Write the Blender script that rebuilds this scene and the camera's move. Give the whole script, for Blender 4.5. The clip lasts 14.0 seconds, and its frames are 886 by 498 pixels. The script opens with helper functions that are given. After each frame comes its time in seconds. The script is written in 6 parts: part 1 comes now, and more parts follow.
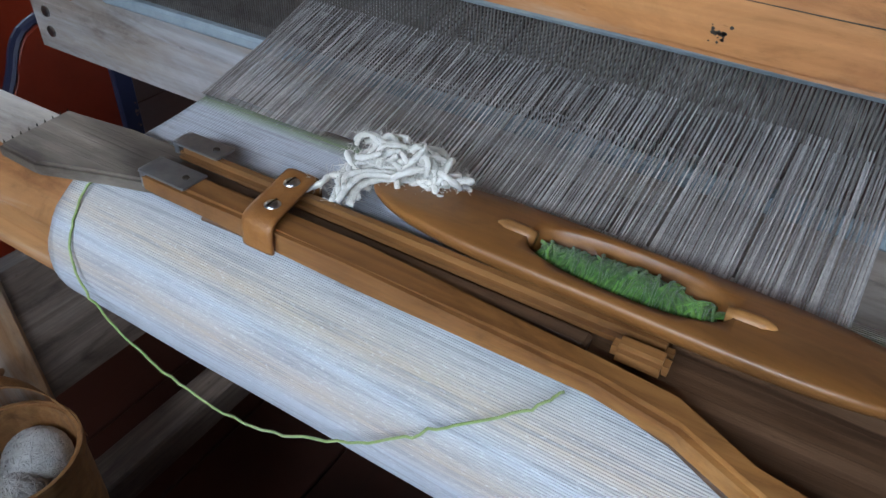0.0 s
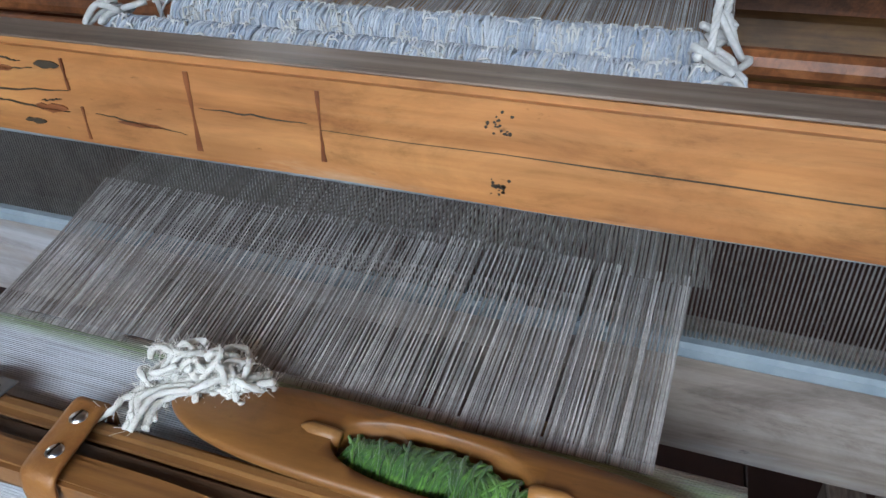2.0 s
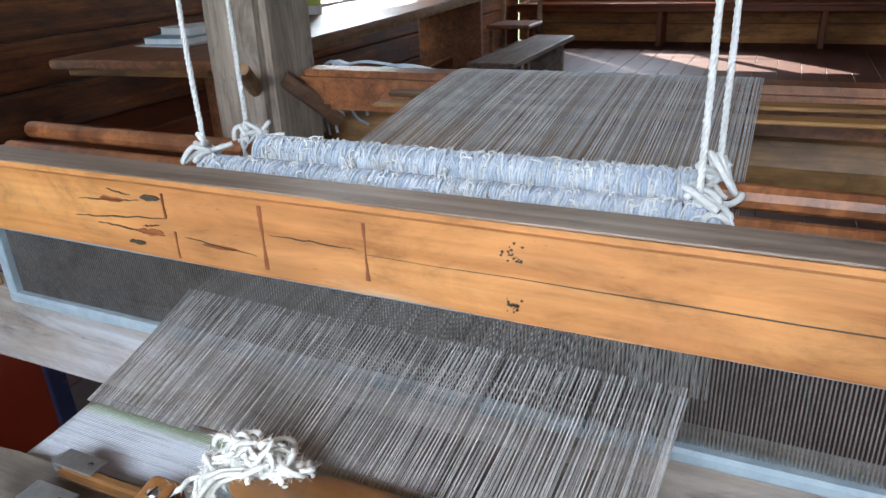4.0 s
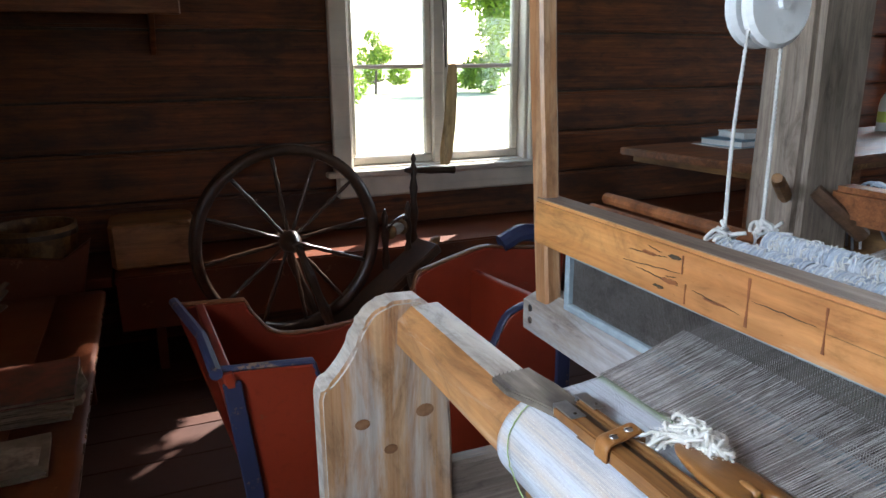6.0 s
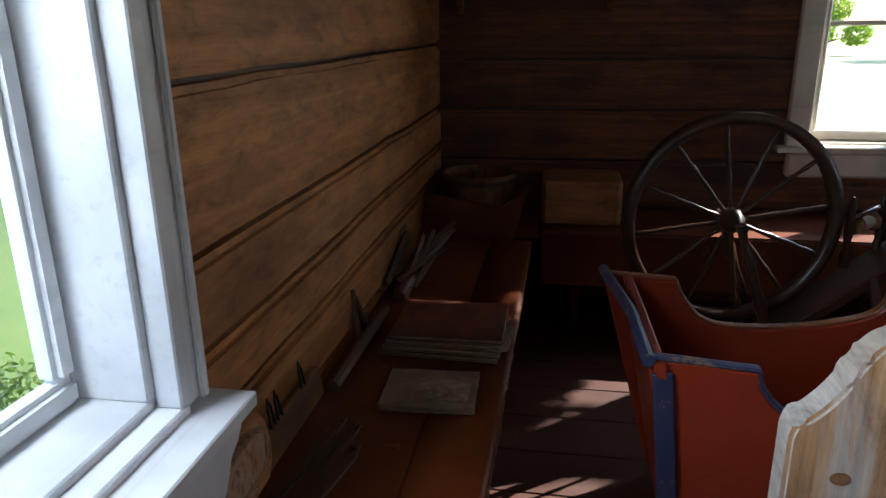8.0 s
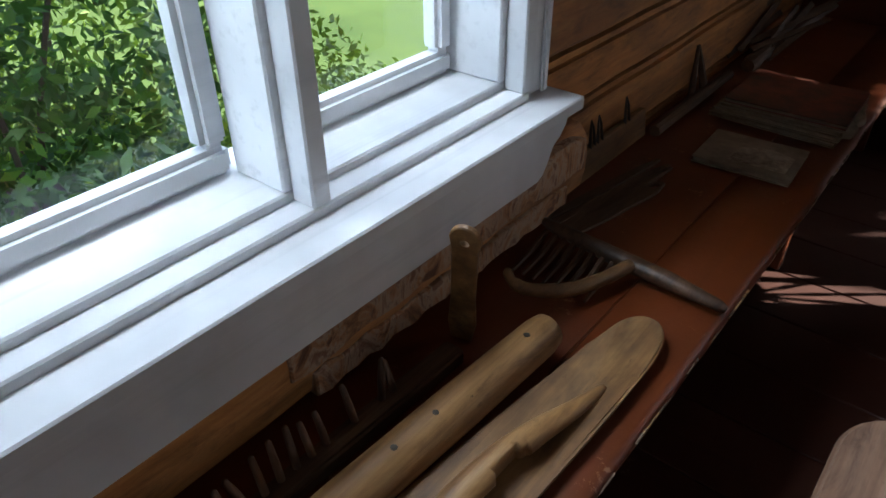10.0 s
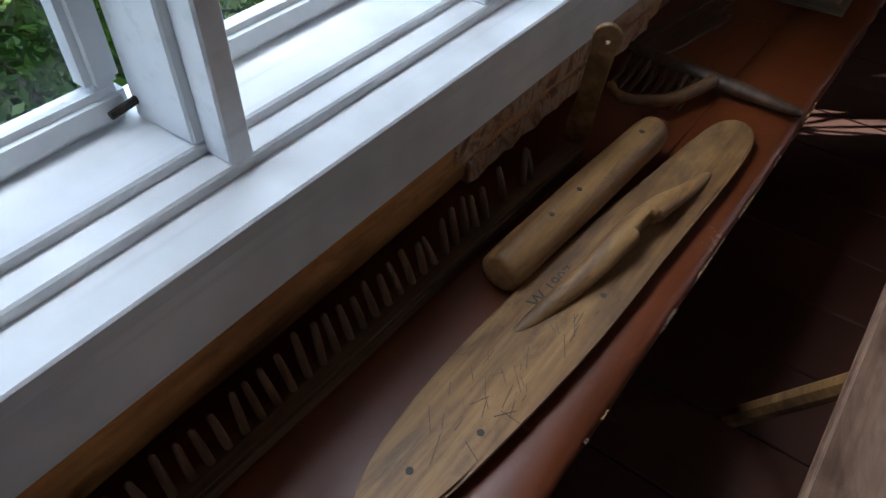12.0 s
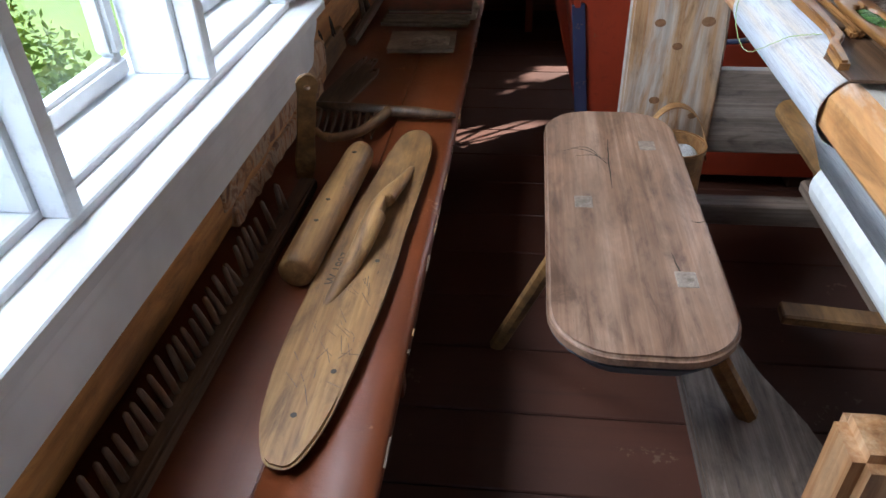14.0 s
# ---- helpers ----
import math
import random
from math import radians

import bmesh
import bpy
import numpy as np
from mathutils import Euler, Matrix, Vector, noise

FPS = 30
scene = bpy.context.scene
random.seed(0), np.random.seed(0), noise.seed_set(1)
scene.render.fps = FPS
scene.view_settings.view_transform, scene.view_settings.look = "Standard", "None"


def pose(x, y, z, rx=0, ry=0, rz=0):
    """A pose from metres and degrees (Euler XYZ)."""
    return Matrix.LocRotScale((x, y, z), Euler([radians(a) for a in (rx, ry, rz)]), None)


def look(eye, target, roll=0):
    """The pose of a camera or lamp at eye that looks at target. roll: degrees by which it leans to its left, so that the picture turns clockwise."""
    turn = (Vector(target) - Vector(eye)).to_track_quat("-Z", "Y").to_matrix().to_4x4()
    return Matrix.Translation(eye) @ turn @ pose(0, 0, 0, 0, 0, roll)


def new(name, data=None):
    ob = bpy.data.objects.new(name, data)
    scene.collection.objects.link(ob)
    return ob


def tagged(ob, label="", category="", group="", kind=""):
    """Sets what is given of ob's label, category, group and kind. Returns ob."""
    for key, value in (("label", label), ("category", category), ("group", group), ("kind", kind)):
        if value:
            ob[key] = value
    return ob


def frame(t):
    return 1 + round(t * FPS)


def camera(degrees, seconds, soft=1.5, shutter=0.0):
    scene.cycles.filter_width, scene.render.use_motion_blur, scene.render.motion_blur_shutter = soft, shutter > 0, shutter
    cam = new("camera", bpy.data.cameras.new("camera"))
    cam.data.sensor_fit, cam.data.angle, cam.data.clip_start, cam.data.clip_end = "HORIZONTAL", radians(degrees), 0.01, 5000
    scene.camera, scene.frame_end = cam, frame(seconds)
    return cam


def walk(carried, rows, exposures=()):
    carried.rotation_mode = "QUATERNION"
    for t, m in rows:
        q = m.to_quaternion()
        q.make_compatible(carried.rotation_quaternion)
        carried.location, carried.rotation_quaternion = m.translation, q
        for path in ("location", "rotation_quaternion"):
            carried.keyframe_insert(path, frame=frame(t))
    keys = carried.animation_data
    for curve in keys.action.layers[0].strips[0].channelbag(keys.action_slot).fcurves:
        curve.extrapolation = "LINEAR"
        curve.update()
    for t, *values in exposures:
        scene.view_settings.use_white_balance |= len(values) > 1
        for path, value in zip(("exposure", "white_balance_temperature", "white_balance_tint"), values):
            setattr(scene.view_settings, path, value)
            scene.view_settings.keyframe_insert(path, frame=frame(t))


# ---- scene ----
cam = camera(64.4, 14.0)
PATH = [
    (0, (-0.106, -0.074, 1.136), (1.264, 0.711, -0.093), 2.9),
    (0.5, (-0.06, -0.083, 1.132), (1.382, 0.612, -0.067), 1.8),
    (1, (-0.036, -0.095, 1.143), (1.466, 0.51, -0.03), 0.8),
    (1.5, (-0.038, -0.102, 1.159), (1.525, 0.454, 0.042), -0.2),
    (2, (-0.05, -0.104, 1.186), (1.551, 0.467, 0.131), -0.6),
    (2.2, (-0.053, -0.108, 1.195), (1.566, 0.488, 0.184), -0.9),
    (4.3, (-0.102, -0.185, 1.232), (1.547, 0.695, 0.519), -2.3),
    (4.5, (-0.105, -0.22, 1.234), (1.458, 0.815, 0.539), -2.4),
    (5, (-0.128, -0.32, 1.242), (1.203, 1.023, 0.592), -0.9),
    (5.5, (-0.202, -0.371, 1.258), (0.854, 1.229, 0.687), -0.4),
    (6, (-0.274, -0.345, 1.274), (0.472, 1.44, 0.764), -0.5),
    (6.5, (-0.318, -0.25, 1.27), (0.164, 1.626, 0.769), -0.2),
    (7, (-0.376, -0.182, 1.267), (-0.149, 1.727, 0.718), -0.5),
    (7.2, (-0.393, -0.169, 1.272), (-0.27, 1.75, 0.724), -0.5),
    (9.3, (-0.275, -0.264, 1.248), (-1.16, 1.278, 0.332), -0.9),
    (9.5, (-0.269, -0.283, 1.244), (-1.19, 1.192, 0.256), -0.6),
    (10, (-0.269, -0.343, 1.227), (-1.313, 0.921, 0.082), -0.6),
    (10.5, (-0.291, -0.391, 1.218), (-1.417, 0.661, -0.058), -1.4),
    (11, (-0.327, -0.467, 1.21), (-1.447, 0.463, -0.162), -2.7),
    (11.5, (-0.355, -0.579, 1.208), (-1.332, 0.457, -0.196), -1.6),
    (12, (-0.349, -0.68, 1.212), (-1.206, 0.471, -0.181), 0.4),
    (12.5, (-0.312, -0.779, 1.217), (-1.161, 0.425, -0.136), -0.0),
    (13, (-0.264, -0.941, 1.23), (-1.038, 0.382, -0.054), 0.5),
    (13.5, (-0.282, -1.0, 1.238), (-0.871, 0.457, 0.002), 0.1),
    (14, (-0.31, -1.046, 1.235), (-0.519, 0.575, 0.083), -1.8),
]
EXPOSURES = [(0.0, 1.77, 6000, 11), (1.0, 1.75, 6100, 11), (2.2, 2.15, 6200, 11), (4.3, 2.7, 6250, 11), (5.0, 2.75, 6200, 11), (5.5, 2.6, 6150, 11), (6.0, 2.3, 6100, 11), (6.5, 2.0, 6050, 11), (7.2, 1.95, 6050, 11), (9.3, 1.75, 6100, 9), (9.5, 1.8, 6100, 9), (11.0, 1.37, 6050, 10), (11.7, 1.42, 6080, 10), (12.5, 1.85, 6150, 10), (13.5, 2.37, 6150, 11), (14.0, 2.55, 6150, 11)]
walk(cam, [(t, look(eye, target, roll)) for t, eye, target, roll in PATH], EXPOSURES)

# ---- light ----
SUN_WAY = Vector((0.694, 0.62, 0.645)).normalized()
world = bpy.data.worlds.new("sky")
world.use_nodes = True
scene.world = world
wn = world.node_tree
sky = wn.nodes.new("ShaderNodeTexSky")
sky.sky_type, sky.sun_disc = "NISHITA", False
sky.sun_elevation = math.asin(SUN_WAY.z)
sky.sun_rotation = math.atan2(SUN_WAY.x, SUN_WAY.y)
wn.links.new(sky.outputs[0], wn.nodes["Background"].inputs[0])
wn.nodes["Background"].inputs[1].default_value = 0.15
sun = new("sun", bpy.data.lights.new("sun", "SUN"))
sun.data.energy, sun.data.angle, sun.data.color = 5.0, radians(0.5), (1, 0.93, 0.82)
sun.matrix_world = look(SUN_WAY * 30, (0, 0, 0))


def sky_lamp(name, eye, target, wide, high, watts):
    """The sky's light in the upper part of a window's opening."""
    l = new(name, bpy.data.lights.new(name, "AREA"))
    l.data.shape, l.data.size, l.data.size_y, l.data.energy, l.data.color = "RECTANGLE", wide, high, watts, (0.84, 0.93, 1)
    l.matrix_world = look(eye, target)


sky_lamp("daylight_west", (-1.2, -0.08, 1.68), (0.2, -0.05, 1.0), 1.4, 0.5, 12.7)
sky_lamp("daylight_north", (1.18, 3.3, 1.87), (0.9, 1.5, 0.9), 1.0, 0.34, 1.6)
sky_lamp("daylight_north_far", (5.2, 3.3, 1.75), (5.0, 1.0, 0.8), 1.1, 0.55, 12)
sky_lamp("daylight_east", (9.6, 1.67, 1.75), (7.0, 1.5, 0.8), 1.4, 0.55, 8.5)
# Fill light from the south, through windows that are only assumed.
sky_lamp("daylight_south_assumed", (1.0, -3.5, 1.4), (0.8, 0, 0.9), 1.15, 1.1, 0.35)
sky_lamp("daylight_south_far_assumed", (5.2, -3.5, 1.4), (5.0, 0, 0.9), 1.15, 1.1, 2.5)


# ---- materials ----
def shader(name, rough=0.6, metal=0.0):
    m = bpy.data.materials.new(name)
    m.use_nodes = True
    b = m.node_tree.nodes["Principled BSDF"]
    b.inputs["Roughness"].default_value, b.inputs["Metallic"].default_value = rough, metal
    return m, m.node_tree, b


def node(t, kind, **values):
    n = t.nodes.new(kind)
    for k, v in values.items():
        n.inputs[k].default_value = v
    return n


def ramp(t, source, stops):
    r = t.nodes.new("ShaderNodeValToRGB")
    e = r.color_ramp.elements
    while len(e) < len(stops):
        e.new(0.5)
    for s, (p, c) in zip(e, stops):
        s.position, s.color = p, (*c, 1)
    t.links.new(source, r.inputs[0])
    return r.outputs[0]


def mixed(t, a, b, fac, blend="MIX"):
    m = t.nodes.new("ShaderNodeMix")
    m.data_type, m.blend_type = "RGBA", blend
    for sock, v in ((m.inputs[0], fac), (m.inputs[6], a), (m.inputs[7], b)):
        if hasattr(v, "links"):
            t.links.new(v, sock)
        else:
            sock.default_value = v if isinstance(v, float) else (*v, 1)
    return m.outputs[2]


def coords(t, stretch=(1, 1, 1), spread=True):
    c = t.nodes.new("ShaderNodeTexCoord")
    mp = t.nodes.new("ShaderNodeMapping")
    mp.inputs["Scale"].default_value = stretch
    if spread:
        info = t.nodes.new("ShaderNodeObjectInfo")
        mul = t.nodes.new("ShaderNodeVectorMath")
        mul.operation = "SCALE"
        mul.inputs[0].default_value = (7.3, 11.1, 5.7)
        t.links.new(info.outputs["Random"], mul.inputs["Scale"])
        add = t.nodes.new("ShaderNodeVectorMath")
        t.links.new(c.outputs["Object"], add.inputs[0])
        t.links.new(mul.outputs[0], add.inputs[1])
        t.links.new(add.outputs[0], mp.inputs[0])
    else:
        t.links.new(c.outputs["Object"], mp.inputs[0])
    return mp.outputs[0]


def bump(t, b, height, strength, distance=0.002):
    n = node(t, "ShaderNodeBump", Strength=strength, Distance=distance)
    t.links.new(height, n.inputs["Height"])
    t.links.new(n.outputs[0], b.inputs["Normal"])


def noise_of(t, vec, scale, detail=5.0, rough=0.55, distort=0.0):
    n = node(t, "ShaderNodeTexNoise", Scale=scale, Detail=detail, Roughness=rough, Distortion=distort)
    t.links.new(vec, n.inputs["Vector"])
    return n.outputs["Fac"]


AXES = {"x": (0.025, 1, 1), "y": (1, 0.025, 1), "z": (1, 1, 0.025)}


def wood(name, dark, mid, light, axis="y", grain=60.0, rough=0.6, dirt=(0.08, 0.05, 0.03), dirty=0.5, knots=0.7, relief=0.35, pale=None, bleached=0.0):
    """Timber whose grain runs along an axis, with year rings, knots, stains and checks."""
    m, t, b = shader(name, rough)
    v = coords(t, AXES[axis])
    big = coords(t, tuple(0.35 if s < 1 else 1 for s in AXES[axis]))
    g = noise_of(t, v, grain * 7, 6, 0.65, 0.3)
    wide = noise_of(t, v, grain * 1.3, 4, 0.6, 0.8)
    col = mixed(t, ramp(t, g, [(0.3, dark), (0.5, mid), (0.7, light)]), ramp(t, wide, [(0.38, dark), (0.5, mid), (0.62, light)]), 0.5)
    stain = noise_of(t, big, 5, 5, 0.65)
    col = mixed(t, col, dirt, ramp(t, stain, [(0.46, (0, 0, 0)), (0.66, (dirty,) * 3)]))
    vo = node(t, "ShaderNodeTexVoronoi", Scale=5.5)
    t.links.new(big, vo.inputs["Vector"])
    col = mixed(t, col, tuple(c * 0.35 for c in dark), ramp(t, vo.outputs["Distance"], [(0.03, (knots,) * 3), (0.11, (0, 0, 0))]))
    soft = tuple(0.3 if q < 1 else 1 for q in AXES[axis])
    patina = noise_of(t, coords(t, soft), 22, 9, 0.72, 0.6)
    col = mixed(t, col, ramp(t, patina, [(0.34, (0.42, 0.37, 0.34)), (0.48, (0.92, 0.9, 0.88)), (0.62, (1.18, 1.16, 1.12))]), 0.85, "MULTIPLY")
    nick = noise_of(t, coords(t, soft), 120, 4, 0.7)
    col = mixed(t, col, tuple(c * 0.4 for c in dark), ramp(t, nick, [(0.66, (0, 0, 0)), (0.74, (0.7,) * 3)]))
    if pale:
        rub = noise_of(t, coords(t, tuple(0.16 if q < 1 else 1 for q in AXES[axis])), 9, 7, 0.68, 0.5)
        streak = noise_of(t, v, grain * 3, 4, 0.6)
        col = mixed(t, col, mixed(t, pale, tuple(c * 0.7 for c in pale), ramp(t, streak, [(0.42, (0, 0, 0)), (0.6, (1, 1, 1))])), ramp(t, rub, [(0.62 - bleached * 0.3, (0, 0, 0)), (0.74 - bleached * 0.3, (0.85,) * 3)]))
    t.links.new(col, b.inputs["Base Color"])
    r = node(t, "ShaderNodeMapRange", **{"To Min": rough - 0.12, "To Max": rough + 0.18})
    t.links.new(patina, r.inputs[0])
    t.links.new(r.outputs[0], b.inputs["Roughness"])
    bump(t, b, mixed(t, g, wide, 0.4), relief, 0.003)
    return m


def painted(name, paint, under, rough=0.35, worn=0.62, scale=9.0, axis="y", relief=0.15):
    """Old oil paint, worn through to the wood in places."""
    m, t, b = shader(name, rough)
    v = coords(t, AXES[axis])
    plain = coords(t)
    g = noise_of(t, v, 50, 5, 0.6)
    tone = noise_of(t, plain, 3, 4)
    p = mixed(t, ramp(t, tone, [(0.3, tuple(c * 0.72 for c in paint)), (0.7, tuple(min(1, c * 1.2) for c in paint))]), tuple(c * 0.6 for c in paint), ramp(t, g, [(0.55, (0, 0, 0)), (0.8, (0.5,) * 3)]))
    w = noise_of(t, plain, scale, 8, 0.7)
    fine = noise_of(t, plain, scale * 9, 4, 0.7)
    wear = mixed(t, w, fine, 0.35)
    p = mixed(t, p, under, ramp(t, wear, [(worn, (0, 0, 0)), (worn + 0.03, (0.9,) * 3)]))
    t.links.new(p, b.inputs["Base Color"])
    r = node(t, "ShaderNodeMapRange", **{"To Min": rough - 0.1, "To Max": rough + 0.25})
    t.links.new(wear, r.inputs[0])
    t.links.new(r.outputs[0], b.inputs["Roughness"])
    bump(t, b, wear, relief)
    return m


def plain(name, a, b2, scale=40.0, rough=0.6, metal=0.0, relief=0.2, stretch=(1, 1, 1)):
    m, t, b = shader(name, rough, metal)
    n = noise_of(t, coords(t, stretch), scale, 5, 0.6)
    n2 = noise_of(t, coords(t), scale * 0.12, 3, 0.6)
    t.links.new(mixed(t, ramp(t, n, [(0.38, a), (0.62, b2)]), ramp(t, n2, [(0.4, a), (0.6, b2)]), 0.5), b.inputs["Base Color"])
    if relief:
        bump(t, b, n, relief)
    return m


def yarn(name, a, b2, rough=0.9, twist=(220, 220, 220)):
    m = plain(name, a, b2, 260, rough, 0, 0.6)
    m.node_tree.nodes["Principled BSDF"].inputs["Sheen Weight"].default_value = 0.3
    return m


# Same logs as hewn_log_y; the north wall's shade is put into this darker colour.
LOG_X_SHADED = wood("hewn_log_x_shaded", (0.06, 0.014, 0.003), (0.16, 0.045, 0.009), (0.28, 0.092, 0.022), "x", 22, 0.55, (0.035, 0.013, 0.006), 0.8, 0.9, 0.8)
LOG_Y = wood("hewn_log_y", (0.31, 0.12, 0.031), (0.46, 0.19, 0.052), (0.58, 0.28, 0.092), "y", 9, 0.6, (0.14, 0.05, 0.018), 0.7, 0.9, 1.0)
PINE_Z = wood("pine_z", (0.24, 0.1, 0.035), (0.42, 0.22, 0.1), (0.58, 0.4, 0.25), "z", 18, 0.45, (0.22, 0.085, 0.03), 0.7, 0.95)
HAND_PINE = wood("hand_tree_pine", (0.33, 0.125, 0.034), (0.5, 0.22, 0.068), (0.6, 0.31, 0.115), "y", 16, 0.42, (0.26, 0.1, 0.036), 0.6, 0.5, 0.2, (0.64, 0.46, 0.3), 0.14)
BEAM_PINE = wood("breast_beam_pine", (0.3, 0.12, 0.04), (0.44, 0.21, 0.075), (0.54, 0.3, 0.13), "y", 18, 0.45, (0.16, 0.075, 0.035), 0.6, 0.6, 0.3, (0.6, 0.54, 0.48), 0.45)
POST_PINE = wood("bleached_post_pine", (0.3, 0.13, 0.05), (0.45, 0.24, 0.11), (0.58, 0.38, 0.22), "z", 16, 0.5, (0.3, 0.13, 0.055), 0.6, 0.5, 0.3, (0.62, 0.56, 0.5), 0.62)
BAR_WOOD = wood("worn_yellow_bar", (0.2, 0.08, 0.022), (0.4, 0.19, 0.055), (0.54, 0.29, 0.1), "y", 26, 0.38, (0.12, 0.05, 0.02), 0.6, 0.3, 0.2)
# Bleached wood, paler still for the window light painted onto post edges and beam top.
LIT_BLEACHED = wood("bleached_window_lit_wood", (0.36, 0.31, 0.26), (0.5, 0.46, 0.41), (0.6, 0.57, 0.53), "y", 26, 0.5, (0.3, 0.22, 0.15), 0.5, 0.3, 0.3)
RACE_WOOD = wood("bleached_race_wood", (0.2, 0.165, 0.14), (0.31, 0.27, 0.24), (0.4, 0.36, 0.33), "y", 26, 0.5, (0.16, 0.12, 0.085), 0.5, 0.6, 0.3, (0.5, 0.5, 0.52), 0.4)
FLAX_WOOD = wood("pale_distaff_wood", (0.5, 0.33, 0.14), (0.64, 0.46, 0.22), (0.74, 0.57, 0.32), "z", 30, 0.55, (0.4, 0.26, 0.12), 0.4, 0.1, 0.2)
WEATHERED = wood("weathered_temple_end", (0.17, 0.13, 0.1), (0.36, 0.3, 0.24), (0.48, 0.42, 0.35), "y", 34, 0.6, (0.035, 0.027, 0.022), 0.95, 0.7, 0.5)
GREY_Y = wood("greyed_pine_y", (0.13, 0.09, 0.066), (0.24, 0.175, 0.135), (0.34, 0.275, 0.23), "y", 30, 0.5, (0.11, 0.075, 0.05), 0.65, 0.7)
GREY_X = wood("greyed_pine_x", (0.13, 0.095, 0.075), (0.24, 0.185, 0.15), (0.34, 0.275, 0.23), "x", 30, 0.55, (0.08, 0.055, 0.04), 0.6, 0.7)
GREY_Z = wood("greyed_pine_z", (0.17, 0.135, 0.11), (0.27, 0.22, 0.18), (0.38, 0.31, 0.25), "z", 42, 0.6, (0.1, 0.075, 0.055), 0.5, 0.6)
SEAT_WOOD = wood("scrubbed_seat_wood", (0.17, 0.09, 0.054), (0.29, 0.165, 0.105), (0.38, 0.25, 0.18), "y", 24, 0.48, (0.1, 0.055, 0.035), 0.6, 0.6)
TEMPLE_WOOD = wood("temple_birch", (0.13, 0.055, 0.018), (0.26, 0.12, 0.036), (0.38, 0.19, 0.062), "y", 30, 0.4, (0.05, 0.026, 0.014), 0.8, 0.5)
SHUTTLE_WOOD = wood("shuttle_birch", (0.17, 0.066, 0.016), (0.27, 0.115, 0.03), (0.36, 0.17, 0.05), "y", 12, 0.33, (0.06, 0.024, 0.009), 0.7, 0.1, 0.1)
OLD_WOOD = wood("old_birch", (0.14, 0.062, 0.019), (0.27, 0.138, 0.046), (0.37, 0.21, 0.08), "y", 15, 0.52, (0.07, 0.032, 0.013), 0.9, 0.7)
DARK_WOOD = wood("dark_wood", (0.05, 0.026, 0.014), (0.085, 0.045, 0.025), (0.13, 0.075, 0.045), "y", 40, 0.45, (0.03, 0.018, 0.01), 0.5, 0.4)
TOOL_WOOD = wood("tool_wood", (0.05, 0.026, 0.013), (0.1, 0.055, 0.028), (0.16, 0.095, 0.05), "y", 40, 0.55, (0.03, 0.017, 0.01), 0.6, 0.5)
WHEEL_WOOD = plain("wheel_wood", (0.03, 0.018, 0.012), (0.07, 0.035, 0.02), 50, 0.3, 0, 0.1)
TABLE_WOOD = wood("table_wood", (0.1, 0.034, 0.012), (0.22, 0.076, 0.026), (0.33, 0.13, 0.048), "x", 30, 0.46, (0.06, 0.026, 0.012), 0.6, 0.4)
BENCH_PAINT = painted("bench_paint", (0.14, 0.031, 0.007), (0.26, 0.12, 0.06), 0.33, 0.6, 9.0, "y", 0.5)
FLOOR_PAINT = painted("floor_paint", (0.06, 0.017, 0.008), (0.14, 0.08, 0.05), 0.5, 0.61, 6, "x")
RED_PAINT = painted("red_paint", (0.25, 0.026, 0.007), (0.2, 0.08, 0.04), 0.42, 0.61)
BLUE_PAINT = painted("blue_paint", (0.03, 0.035, 0.085), (0.22, 0.14, 0.09), 0.45, 0.57)
WHITE_PAINT = painted("white_paint", (0.72, 0.73, 0.74), (0.35, 0.27, 0.2), 0.4, 0.735, 14, "y", 0.12)
TAN_PAINT = painted("cream_paint", (0.72, 0.66, 0.56), (0.4, 0.3, 0.2), 0.45, 0.75, 14, "x", 0.08)
LEATHER = plain("leather", (0.24, 0.095, 0.024), (0.34, 0.145, 0.036), 160, 0.5, 0, 0.4)
STEEL = plain("steel", (0.45, 0.46, 0.48), (0.6, 0.61, 0.62), 120, 0.28, 1.0, 0.05)
ZINC = plain("zinc", (0.24, 0.26, 0.28), (0.42, 0.44, 0.46), 60, 0.38, 0.9, 0.1)
IRON = plain("iron", (0.02, 0.017, 0.015), (0.06, 0.045, 0.035), 90, 0.5, 0.7, 0.2)
WARP_GREY = yarn("warp_yarn", (0.25, 0.235, 0.225), (0.43, 0.41, 0.395))


def thread_tones(m, lo, hi):
    """Each thread a little lighter or browner than its neighbour."""
    t = m.node_tree
    b = t.nodes["Principled BSDF"]
    old = b.inputs["Base Color"].links[0].from_socket
    geo = t.nodes.new("ShaderNodeNewGeometry")
    t.links.new(mixed(t, old, ramp(t, geo.outputs["Random Per Island"], [(0.0, lo), (0.5, (0.85, 0.84, 0.83)), (1.0, hi)]), 1.0, "MULTIPLY"), b.inputs["Base Color"])


thread_tones(WARP_GREY, (0.42, 0.37, 0.34), (1.5, 1.5, 1.5))
REED_STEEL = plain("reed_steel", (0.115, 0.1, 0.092), (0.21, 0.19, 0.175), 200, 0.4, 0.5, 0)
REED_BAND = plain("reed_band", (0.2, 0.25, 0.28), (0.3, 0.35, 0.38), 50, 0.6)
HEDDLE_YARN = yarn("heddle_yarn", (0.34, 0.385, 0.45), (0.54, 0.57, 0.61))
HEDDLE_CREAM = yarn("heddle_cream_yarn", (0.46, 0.45, 0.42), (0.62, 0.61, 0.58))
ROPE = yarn("rope_cotton", (0.42, 0.41, 0.395), (0.6, 0.59, 0.57))
WOOL = yarn("white_wool", (0.58, 0.55, 0.49), (0.74, 0.72, 0.67))
